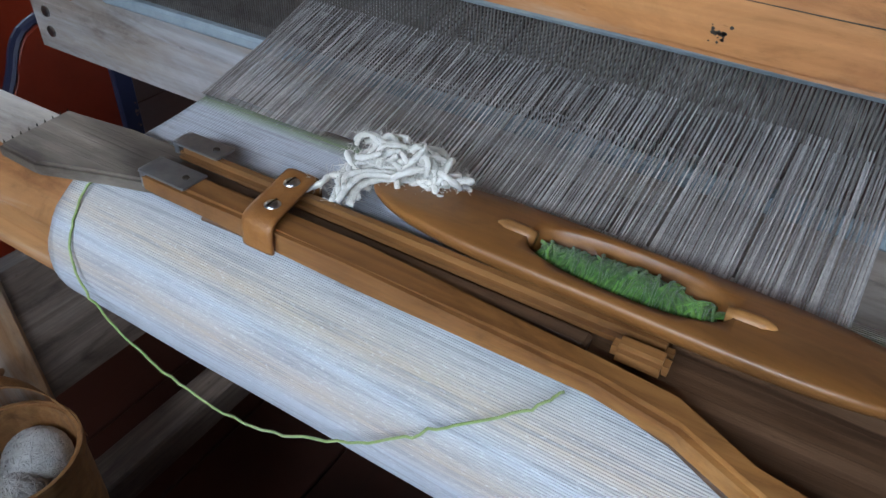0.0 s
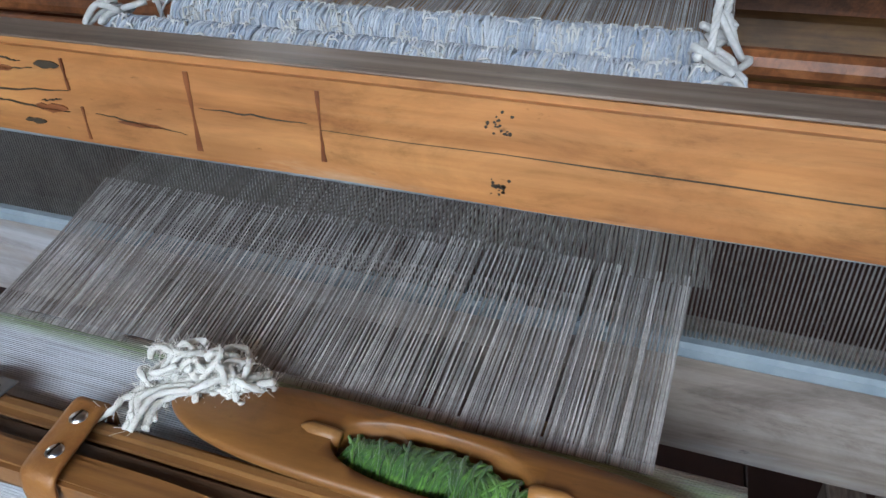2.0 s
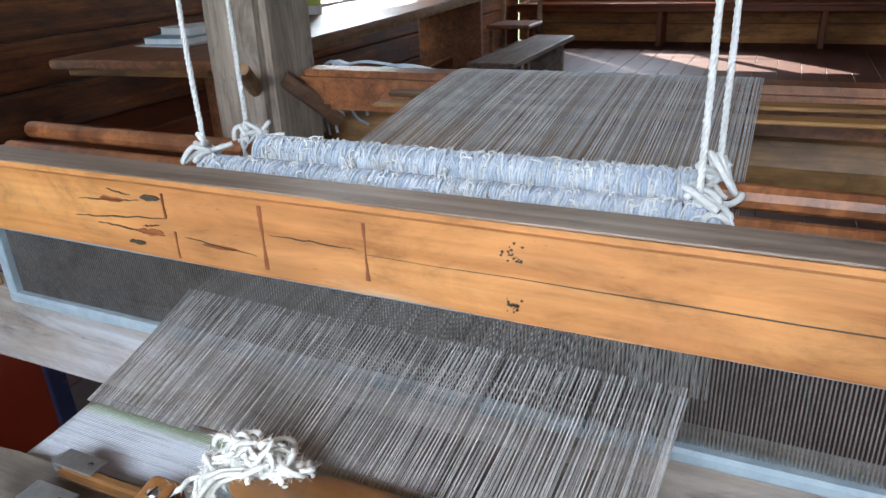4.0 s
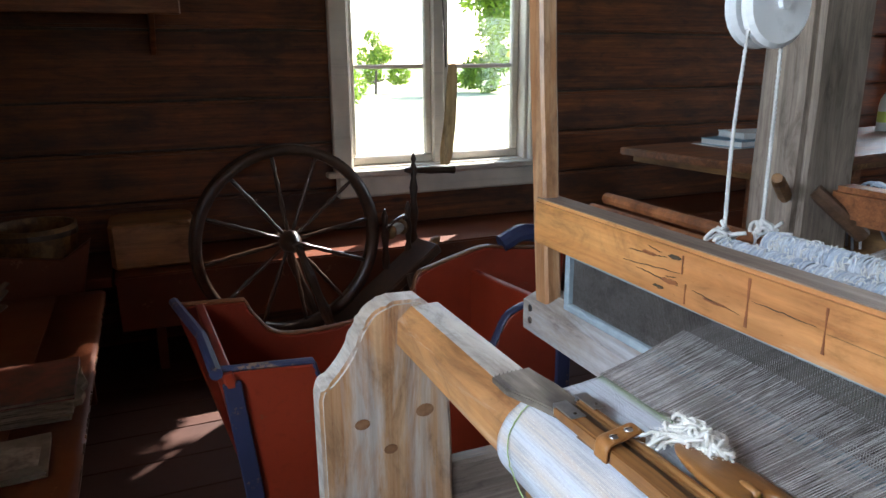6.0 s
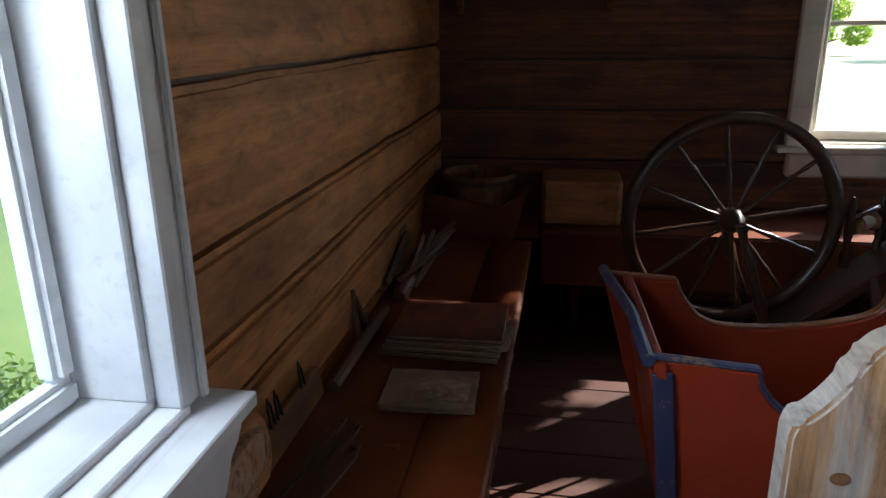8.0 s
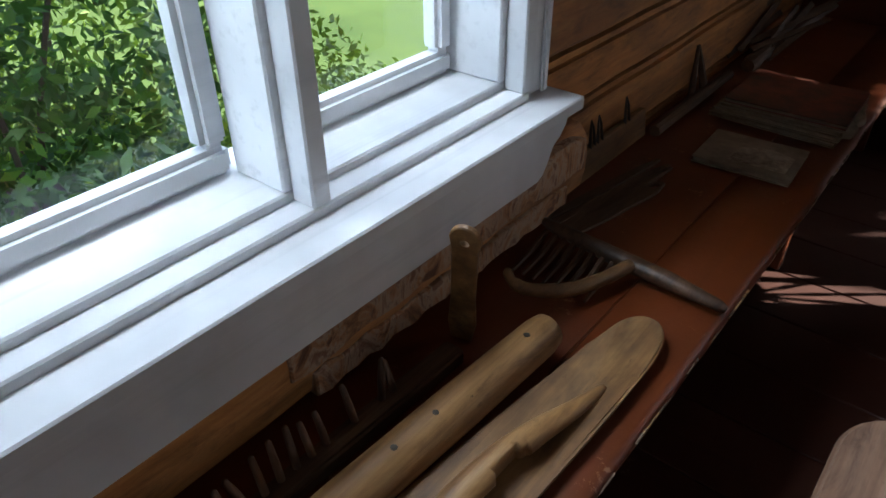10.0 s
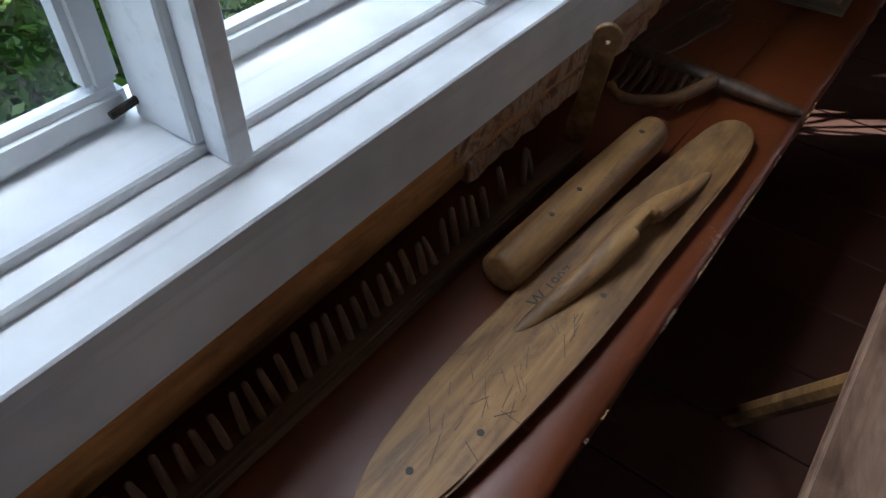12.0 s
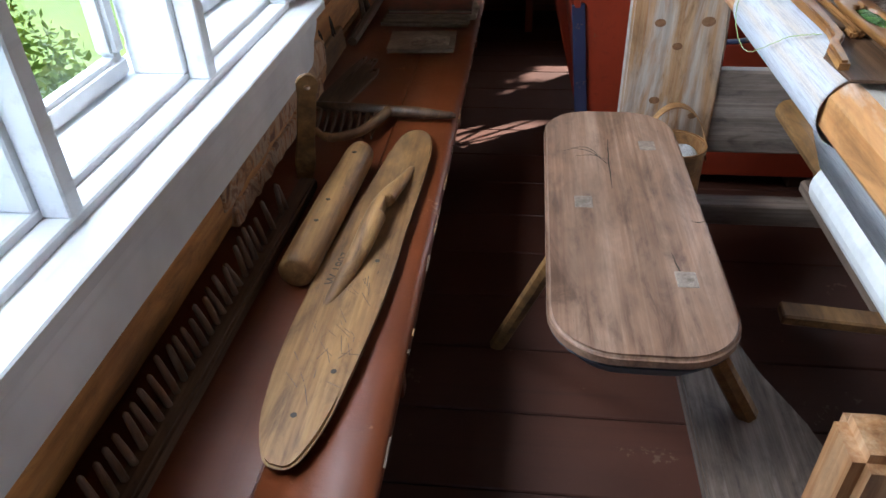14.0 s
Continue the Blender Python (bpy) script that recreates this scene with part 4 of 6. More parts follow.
# ---- warp, cloth, heddles ----
lines = []
y = -0.122
k = 0
while y < 0.308:
    y += 0.00112 + rng.uniform(0, 0.00042) + (0.0012 if rng.random() < 0.03 else 0) + (0.0016 if abs(y - 0.003) < 0.0008 else 0)
    yr = -0.131 + (y + 0.122) / 0.43 * 0.475 + rng.normal() * 0.0004
    up = 0.004 if k % 2 else -0.004
    k += 1
    lines.append([(0.205, y, 0.9078), (0.28, (y + yr) / 2 + rng.normal() * 0.0004, 0.914 + up * 0.35 + rng.normal() * 0.0006), (0.362, yr, 0.923 + up)])
warp = tagged(hold("warp", strands(lines, 0.0006, 4), WARP_GREY), "taut grey linen warp threads between cloth and reed", "warp threads", kind="stuff")
lines = []
for y in np.arange(-0.14, 0.345, 0.0016):
    y = y + rng.normal() * 0.0004
    lines.append([(0.362, y, 0.92), (0.46, y, 0.94), (0.54, y, 0.965), (0.7, y, 0.99 + rng.normal() * 0.001), (0.86, y, 1.014), (1.02, y, 1.031), (1.06, y, 1.03), (1.2, y, 0.94)])
tagged(hold("warp", strands(lines, 0.00062, 3), WARP_GREY), "grey linen warp threads running to the back beam", "warp threads", kind="stuff")


def cloth_sheet():
    cx, cz, r = 0.119, 0.8465, 0.0535
    path = [(0.212, 0.9085), (0.195, 0.9065), (0.17, 0.9035), (0.15, 0.9015), (0.13, 0.8995)]
    for a in range(80, 276, 8):
        path.append((cx + math.cos(radians(a)) * r * 1.05, cz + math.sin(radians(a)) * r))
    path += [(0.16, 0.76), (0.24, 0.66), (0.3, 0.52)]
    ys = np.linspace(-0.165, 0.305, 60)
    verts, faces, us = [], [], []
    length = [0.0]
    for a, b in zip(path, path[1:]):
        length.append(length[-1] + math.dist(a, b))
    for i, (x, z) in enumerate(path):
        for y in ys:
            n = noise.noise(Vector((x * 20, y * 14, z * 20))) * 0.0012
            verts.append((x - n, y + (0.002 * noise.noise(Vector((x * 60, z * 60, 1))) if y in (ys[0], ys[-1]) else 0), z + n))
            us.append((length[i] / 0.36, y))
    w = len(ys)
    for i in range(len(path) - 1):
        for j in range(w - 1):
            faces.append((i * w + j, i * w + j + 1, (i + 1) * w + j + 1, (i + 1) * w + j))
    me = bpy.data.meshes.new("cloth")
    me.from_pydata(verts, [], faces)
    uv = me.uv_layers.new(name="weave")
    for l in me.loops:
        uv.data[l.index].uv = us[l.vertex_index]
    ob = hold("woven_cloth", me, CLOTH, smooth=True)
    mod = ob.modifiers.new("thick", "SOLIDIFY")
    mod.thickness, mod.offset = 0.0015, -1
    return tagged(ob, "striped grey, green and tan linen cloth over the breast beam", "cloth")


cloth_sheet()
roll = thing("cloth_roll", "roll of woven linen cloth on the lower beam", "cloth roll", (0.35, 0.09, 0.45))
part("roll", lathe([(0.055, 0), (0.06, 0.002), (0.06, 0.468), (0.055, 0.47)], 20, None, along((0.35, -0.165, 0.48), (0.35, 0.3, 0.48))), PAPER_WHITE, roll, smooth=False)
part("roll_beam", lathe([(0.03, 0), (0.03, 1.24)], 12, None, along((0.35, -0.56, 0.48), (0.35, 0.69, 0.48))), OLD_WOOD, roll)


def heddle_shaft(x, z, y0, y1, rod0, rod1, seed):
    g = np.random.default_rng(seed)
    h_ = thing("heddle_shaft", "brown heddle shaft hung with blue-white cotton heddles", "heddle shaft", (x, y0, z), "heddle shafts")
    part("rod", lathe([(0.006, 0), (0.011, 0.004), (0.011, rod1 - rod0 - 0.004), (0.006, rod1 - rod0)], 10, None, along((x, rod0, z), (x, rod1, z))), TABLE_WOOD, h_, "brown varnished rod")
    wraps, loops = [], []
    for i in range(520):
        y = y0 + (y1 - y0) * (i + g.uniform(0, 1)) / 520
        r = 0.0155 + g.uniform(0, 0.003)
        dy = g.normal() * 0.003
        pts = [(x + math.cos(a) * r, y + dy * (a - 1.2), z + math.sin(a) * r) for a in np.linspace(0.2, 3.3, 8)]
        wraps.append(pts + [(x - r + g.uniform(-0.003, 0.001), y + dy * 2.5, z - 0.022), (x - 0.006, y + dy * 3, z - 0.06)])
    for i in range(170):
        y, a0 = g.uniform(y0, y1), g.uniform(0.9, 2.9)
        h, wy = g.uniform(0.0005, 0.0045), g.normal() * 0.004
        c, d = math.cos(a0), math.sin(a0)
        loops.append([(x + c * 0.015, y, z + d * 0.015), (x + c * (0.017 + h), y + wy * 0.3, z + d * (0.017 + h)), (x + c * (0.0185 + h) - 0.002, y + wy, z + d * (0.018 + h) - 0.001), (x + c * 0.018 - 0.005, y + wy * 1.3, z + d * 0.017 - 0.005), (x + c * 0.016 - 0.006, y + wy * 1.4, z + d * 0.013 - 0.012)])
    tagged(hold("heddle_yarn", strands(wraps, 0.00105, 5), HEDDLE_YARN, h_, "blue-white cotton heddle loops"), kind="stuff")
    tagged(hold("heddle_fringe", strands(loops, 0.0009, 5), HEDDLE_CREAM, h_, "cream heddle loops standing out"), kind="stuff")
    part("heddle_core", tube([(x, y, z + 0.0006 * math.sin(y * 90)) for y in np.linspace(y0, y1, 40)], 0.0145, 10), HEDDLE_YARN, h_, smooth=True)
    li = [[(x, y, z), (x + 0.001, y, 0.94)] for y in np.arange(y0, y1, 0.003)]
    tagged(hold("heddle_strings", strands(li, 0.0007, 3), HEDDLE_YARN, h_), kind="stuff")
    return h_


heddle_shaft(0.438, 1.024, -0.135, 0.362, -0.62, 0.68, 3)
heddle_shaft(0.508, 1.028, -0.11, 0.352, -0.62, 0.735, 4)


def rope(points, r=0.006, twist=330):
    """Three twisted strands along a line."""
    path = curve_points(points, 30)
    bm = bmesh.new()
    s = 0.0
    for k in range(3):
        s = 0.0
        line = []
        for i, p in enumerate(path):
            if i:
                s += (p - path[i - 1]).length
            a = s * twist + k * 2.094
            line.append(p + Vector((math.cos(a), math.sin(a), 0)) * r * 0.5)
        tube(line, r * 0.55, 6, bm)
    return bm


def knot(c, r, n, seed, mat, parent, name="knot"):
    g = np.random.default_rng(seed)
    pts = [Vector(c) + Vector(g.normal(size=3) * r) for _ in range(n)]
    part(name, tube(curve_points(pts, 6), 0.0028, 6), mat, parent, smooth=True)


for x, y, zt, sd in ((0.438, -0.116, 1.34, 1), (0.508, -0.124, 1.34, 2), (0.438, 0.366, 1.33, 3), (0.508, 0.368, 1.33, 4)):
    ro = thing("rope", "twisted white cotton cord tied to a heddle shaft", "rope", (x, y, 1.02), "heddle cords")
    part("cord", rope([(x, y, 1.05), (x, y, 1.2), (x + (0.5 - x) * 0.3, y, zt + 0.1)], 0.0031), ROPE, ro, smooth=True)
    knot((x, y, 1.047), 0.0085, 16, sd, ROPE, ro)
    knot((x - 0.004, y - 0.004, 1.034), 0.011, 12, sd + 9, ROPE, ro, "loop")
for y in (-0.1, 0.38):
    pu = thing("pulley", "white-painted round wooden pulley on a cord", "pulley", (0.49, y, 1.33), "heddle pulleys")
    for dy in (-0.014, 0.014):
        part("disc", lathe([(0.01, -0.009), (0.05, -0.009), (0.056, -0.004), (0.056, 0.004), (0.05, 0.009), (0.01, 0.009)], 24, None, along((0.49, y + dy, 1.345), (0.49, y + dy + 1, 1.345))), WHITE_PAINT, pu)
    part("axle", lathe([(0.008, 0), (0.008, 0.06)], 8, None, along((0.49, y - 0.03, 1.345), (0.49, y + 1, 1.345))), WHITE_PAINT, pu)
    part("hanger", rope([(0.49, y, 1.36), (0.49, y, 1.7), (0.49, y, 2.01)], 0.005), ROPE, pu, smooth=True)
for sx, sz in ((0.88, 1.006), (0.93, 1.013)):
    tagged(part("lease_stick", turned(block(-0.014, 0.014, -0.42, 0.34, -0.003, 0.003, 0.002), pose(sx, 0.07, sz, 0, -4, 3)), OLD_WOOD), "thin split lease stick woven into the warp", "lease stick", "lease sticks")
lines = [[tuple(p) for p in curve_points(q, 7)] for q in [[(1.06, 0.391, 1.024), (1.1, 0.494, 1.025), (1.15, 0.607, 0.988), (1.15, 0.603, 0.912)], [(1.08, 0.454, 1.023), (1.12, 0.586, 1.026), (1.15, 0.662, 0.995), (1.15, 0.635, 0.914), (1.15, 0.602, 0.893)], [(1.15, 0.647, 1.015), (1.15, 0.687, 1.017), (1.15, 0.71, 0.957), (1.15, 0.699, 0.865)], [(1.15, 0.634, 1.016), (1.15, 0.671, 1.018), (1.15, 0.69, 0.96), (1.15, 0.681, 0.871)], [(1.15, 0.655, 1.014), (1.15, 0.695, 1.013), (1.15, 0.72, 0.956), (1.15, 0.714, 0.87)]]]
tagged(hold("loose_threads", strands(lines, 0.003, 5), HEDDLE_YARN), "loose pale threads hanging over the warp beam", "loose threads", kind="stuff")

# ---- temple on the cloth ----
temple = thing("temple", "old wooden loom temple bound with a leather strap", "loom temple", (0.12, 0.1, 0.91))
z0 = 0.8995
body = [(0.098, 0.35), (0.155, 0.356), (0.15, 0.28), (0.163, 0.2), (0.163, -0.03), (0.168, -0.07), (0.185, -0.1), (0.18, -0.21), (0.075, -0.2), (0.07, -0.12), (0.095, -0.068), (0.104, -0.03), (0.103, 0.14), (0.1, 0.24), (0.095, 0.3)]
end = [(0.08, 0.352), (0.134, 0.358), (0.139, 0.3), (0.142, 0.25), (0.142, 0.2), (0.104, 0.2), (0.103, 0.246), (0.094, 0.275), (0.079, 0.316)]
part("arm_end", slab(end, z0 + 0.0005, z0 + 0.0105, "z", 0.002, 2), WEATHERED, temple, "broad weathered grey end with dark stains")
part("base_arm", slab([(min(x, 0.142) if y > -0.05 else x, min(y, 0.2)) for x, y in body if y < 0.25], z0 + 0.0015, z0 + 0.006, "z", 0.0015), AGED, temple, "flat arm with a broad dark end")
bar = [(0.101, 0.246), (0.119, 0.246), (0.119, 0.1), (0.115, -0.03), (0.112, -0.065), (0.095, -0.1), (0.083, -0.17), (0.07, -0.17), (0.078, -0.105), (0.094, -0.068), (0.1, -0.03), (0.101, 0.1)]
part("near_bar", slab(bar, z0 + 0.003, z0 + 0.0175, "z", 0.003, 2), BAR_WOOD, temple, "yellow-brown rounded bar")
part("far_bar", block(0.132, 0.144, -0.055, 0.254, z0 + 0.006, z0 + 0.0165, 0.004, (0, 10, 0), 0.0008, 2), TEMPLE_WOOD, temple)
part("sliding_arm", block(0.1195, 0.1315, -0.02, 0.246, z0 + 0.004, z0 + 0.0115, 0.002), AGED, temple, "dark arm in the groove")
part("rod", block(0.1225, 0.134, -0.056, -0.03, z0 + 0.006, z0 + 0.0172, 0.003, seg=2), TEMPLE_WOOD, temple)
for xa, xb, yb in ((0.1005, 0.1195, 0.247), (0.134, 0.15, 0.256)):
    plate = block(xa, xb, yb - 0.036, yb + 0.001, z0 + 0.0172, z0 + 0.0188, 0.0006, (3, 6, 0), 0.0006)
    part("end_plate", plate, ZINC, temple, "thin bent zinc plate")
    part("plate_lip", block(xa + 0.001, xb - 0.001, yb - 0.002, yb + 0.0022, z0 + 0.006, z0 + 0.0188, 0.0008), ZINC, temple)
    part("nail", lathe([(0.0022, 0), (0.0018, 0.0009), (0.0003, 0.0012)], 10, None, Matrix.Translation(((xa + xb) / 2, yb - 0.028, z0 + 0.0186))), IRON, temple)


def strap_band():
    """A leather band bent over both bars, a little askew."""
    line = curve_points([(0.0985, 0, 0.9045), (0.0985, 0, 0.911), (0.1, 0, 0.9185), (0.106, 0, 0.9207), (0.126, 0, 0.9203), (0.144, 0, 0.9203), (0.1485, 0, 0.917), (0.149, 0, 0.908), (0.149, 0, 0.901)], 4)
    bm = bmesh.new()
    prev = None
    for i, p in enumerate(line):
        way = (line[min(i + 1, len(line) - 1)] - line[max(i - 1, 0)]).normalized()
        out = Vector((-way.z, 0, way.x)) * 0.0026
        skew = (p.x - 0.1) * 0.22
        ys = [0.1445 + skew, 0.147 + skew, 0.155 + skew, 0.1625 + skew, 0.165 + skew]
        ring = [bm.verts.new((p.x + out.x * q, y, p.z + out.z * q)) for y, q in zip(ys, (0.75, 1, 1, 1, 0.75))] + [bm.verts.new((p.x, y, p.z)) for y in reversed(ys)]
        if prev:
            for k in range(10):
                bm.faces.new((prev[k], prev[(k + 1) % 10], ring[(k + 1) % 10], ring[k]))
        else:
            bm.faces.new(ring[::-1])
        prev = ring
    bm.faces.new(prev)
    return bm


part("strap", strap_band(), LEATHER, temple, "tan leather strap", True)
for x, y in ((0.1125, 0.156), (0.1345, 0.162)):
    sc = part("screw", lathe([(0.0048, 0), (0.0046, 0.0014), (0.003, 0.0026), (0.0005, 0.003)], 16, None, Matrix.Translation((x, y, z0 + 0.0226))), STEEL, temple, "round steel screw head", True)
    part("slot", block(x - 0.0036, x + 0.0036, y - 0.0005, y + 0.0005, z0 + 0.0247, z0 + 0.0258, 0), IRON, sc)
for i in range(9):
    part("tooth", lathe([(0.0007, 0), (0.0002, 0.0028)], 5, None, Matrix.Translation((0.084 + i * 0.006, 0.352 + i * 0.0006, z0 + 0.009))), IRON, temple)

# ---- shuttle ----
shuttle = thing("shuttle", "smooth brown boat shuttle with a green bobbin", "shuttle", (0.178, -0.017, 0.914))


SHUTTLE_POSE = pose(0.164, -0.0205, 0.9245, 0, 6, -1)


def shuttle_body():
    """A boat shuttle: flat-topped, blunt-pointed at both ends, with a rounded hull."""
    bm = bmesh.new()
    section = [(-1, -0.003), (-0.98, -0.0012), (-0.93, 0.0), (-0.6, 0.0006), (0, 0.0009), (0.6, 0.0006), (0.93, 0.0), (0.98, -0.0012), (1, -0.003), (0.97, -0.006), (0.82, -0.011), (0.55, -0.0155), (0, -0.018), (-0.55, -0.0155), (-0.82, -0.011), (-0.97, -0.006)]
    n, L = 60, 0.148
    rings = []
    for i in range(n + 1):
        s = math.sin(math.pi * (i / n - 0.5))
        wide = 0.0277 * (1 - abs(s) ** 4.4) ** 0.7 + 0.0012
        deep = (1 - abs(s) ** 4) ** 0.7 * 0.85 + 0.15
        rings.append([bm.verts.new((a * wide, s * L, (b if b > 0 else b * deep) - 0.004 * abs(s) ** 5)) for a, b in section])
    m = len(section)
    for a, b in zip(rings, rings[1:]):
        for k in range(m):
            bm.faces.new((a[k], a[(k + 1) % m], b[(k + 1) % m], b[k]))
    bm.faces.new(rings[0][::-1])
    bm.faces.new(rings[-1])
    return turned(bm, SHUTTLE_POSE)


def slot_body():
    """The hollow for the bobbin, flared at its rim."""
    bm = bmesh.new()
    n = 32
    rings = []
    for grow, z in ((1.12, 0.02), (1.1, 0.002), (1.03, -0.001), (0.98, -0.004), (0.9, -0.0145)):
        ring = []
        for k in range(n):
            a = 2 * math.pi * k / n
            c, d = math.cos(a), math.sin(a)
            ring.append(bm.verts.new((math.copysign(abs(c) ** 0.85, c) * 0.02 * grow, math.copysign(abs(d) ** 0.8, d) * (0.0505 + 0.02 * (grow - 1)), z)))
        rings.append(ring)
    for a, b in zip(rings, rings[1:]):
        for k in range(n):
            bm.faces.new((a[k], a[(k + 1) % n], b[(k + 1) % n], b[k]))
    bm.faces.new(rings[0][::-1])
    bm.faces.new(rings[-1])
    return turned(bm, SHUTTLE_POSE)


def carve(bm, cutter_bm):
    """The mesh bm less the shape cutter_bm."""
    bmesh.ops.recalc_face_normals(bm, faces=bm.faces)
    bmesh.ops.recalc_face_normals(cutter_bm, faces=cutter_bm.faces)
    a, b = bpy.data.meshes.new("a"), bpy.data.meshes.new("b")
    bm.to_mesh(a)
    cutter_bm.to_mesh(b)
    bm.free(), cutter_bm.free()
    oa, ob = new("a", a), new("b", b)
    mod = oa.modifiers.new("cut", "BOOLEAN")
    mod.operation, mod.object, mod.solver = "DIFFERENCE", ob, "EXACT"
    dg = bpy.context.evaluated_depsgraph_get()
    me = bpy.data.meshes.new_from_object(oa.evaluated_get(dg))
    out = bmesh.new()
    out.from_mesh(me)
    for o in (oa, ob):
        bpy.data.objects.remove(o)
    return out


sb = part("body", carve(shuttle_body(), slot_body()), SHUTTLE_WOOD, shuttle, "", True)
m = SHUTTLE_POSE
for s in (1, -1):
    part("pin", turned(lathe([(0.004, 0), (0.0046, 0.005), (0.0042, 0.016), (0.0018, 0.021), (0.0004, 0.022)], 12), m @ along((0, s * 0.048, -0.0015), (0, s * 0.2, 0.012))), BAR_WOOD, shuttle, "wooden spindle end", True)
part("spindle", turned(lathe([(0.003, 0), (0.003, 0.1)], 8), m @ along((0, -0.05, -0.011), (0, 0.05, -0.011))), DARK_WOOD, shuttle)
FLAT = Matrix.Diagonal((1, 1, 0.62, 1))
part("bobbin", turned(lathe([(0.003, -0.047), (0.008, -0.044), (0.0125, -0.034), (0.0145, -0.01), (0.014, 0.015), (0.0115, 0.036), (0.007, 0.045), (0.003, 0.047)], 18), m @ Matrix.Translation((-0.002, 0, -0.0105)) @ FLAT @ along((0, 0, 0), (0, 1, 0))), GREEN_YARN, shuttle, "bobbin wound with grass-green yarn", True)
lines = []
for i in range(170):
    yc = rng.uniform(-0.044, 0.043)
    r = 0.0146 - 3.2 * yc * yc + rng.uniform(0, 0.0035) * (1.6 if rng.random() < 0.2 else 1)
    tilt, a0 = rng.normal() * 0.005, rng.uniform(-0.3, 0.3)
    lines.append([tuple(m @ Vector((-0.002 + math.cos(a) * r, yc + tilt * math.cos(a) + rng.normal() * 0.0005, -0.0105 + math.sin(a) * r * 0.62))) for a in np.linspace(a0, math.pi + a0, 10)])
tagged(hold("wound_yarn", strands(lines, 0.00085, 5), GREEN_YARN, shuttle), kind="stuff")

# ---- wool tuft and loose green thread ----
lines = []
for i in range(52):
    c = Vector((0.182 + rng.normal() * 0.005, 0.116 + np.clip(rng.normal(), -1.8, 1.8) * 0.015, 0.917 + min(abs(rng.normal()), 1.6) * 0.008))
    r = rng.uniform(0.006, 0.0135)
    n = Vector((rng.normal() * 0.6, rng.normal() * 0.4, 1)).normalized() if i % 3 else Vector(rng.normal(size=3)).normalized()
    u = n.orthogonal().normalized()
    v = n.cross(u)
    a0, turn = rng.uniform(0, 6), rng.uniform(3.0, 6.5)
    lines.append([c + (u * math.cos(a0 + a) * 0.75 + v * math.sin(a0 + a) * 1.15) * r * (1 + 0.22 * math.sin(2.3 * a + i)) + Vector((0, 0, 0.003 * math.sin(a * 1.7 + i))) for a in np.linspace(0, turn, 22)])
for i in range(10):
    q = rng.normal(size=8)
    c = Vector((0.158 + q[0] * 0.006, 0.136 + q[1] * 0.006, 0.916 + abs(q[2]) * 0.003))
    lines.append(curve_points([c + Vector((-0.012 + q[3] * 0.003, 0.004 + q[4] * 0.006, -0.002)), c + Vector((-0.002, 0.006 + q[5] * 0.004, 0.003)), c + Vector((0.008, q[6] * 0.006, 0.005)), c + Vector((0.016, -0.012 + q[7] * 0.004, 0.004)), c + Vector((0.012, -0.018, 0.001))], 6))
bm = bmesh.new()
fuzz = []
for l in lines:
    l = [Vector((p.x, p.y, max(p.z, 0.9115))) for p in l]
    k0 = rng.uniform(0, 6)
    tube(l, [0.0018 + 0.0003 * math.sin(k * 1.9 + k0) for k in range(len(l))], 7, bm)
    for p in [q for q in l for _ in range(3)]:
        d = Vector(rng.normal(size=3)).normalized() * 0.0021
        e = Vector(rng.normal(size=3)) * 0.002
        fuzz.append([tuple(p + d), tuple(p + d * 1.9 + e * 0.5), tuple(p + d * 2.4 + e)])
tuft = thing("wool_tuft", "tangled tuft of cream wool yarn beside the shuttle", "wool yarn", (0.18, 0.11, 0.91))
part("yarn", bm, WOOL, tuft, smooth=True)
tagged(hold("fuzz", strands(fuzz, 0.00013, 3), WOOL, tuft), kind="stuff")
th = curve_points([(0.115, 0.284, 0.901), (0.09, 0.289, 0.895), (0.064, 0.28, 0.866), (0.057, 0.255, 0.84), (0.053, 0.2, 0.822), (0.052, 0.13, 0.822), (0.056, 0.06, 0.856), (0.068, 0.02, 0.882), (0.085, -0.01, 0.897), (0.1, -0.02, 0.9005)], 10)
th = [p + Vector(rng.normal(size=3) * 0.0004) for p in th]
tagged(part("loose_thread", tube(th, 0.0008, 5), PALE_GREEN, smooth=True), "loose pale green yarn hanging over the cloth", "yarn")

# ---- weaver's stool ----
stool = thing("loom_stool", "scrubbed three-legged stool with a rounded plank seat", "stool", (-0.12, 0.07, 0))


def oblong(x0, x1, y0, y1, r, n=8):
    pts = []
    for cx, cy, a0 in ((x1 - r, y1 - r, 0), (x0 + r, y1 - r, 90), (x0 + r, y0 + r, 180), (x1 - r, y0 + r, 270)):
        pts += [(cx + math.cos(radians(a0 + 90 * k / n)) * r, cy + math.sin(radians(a0 + 90 * k / n)) * r) for k in range(n + 1)]
    return pts


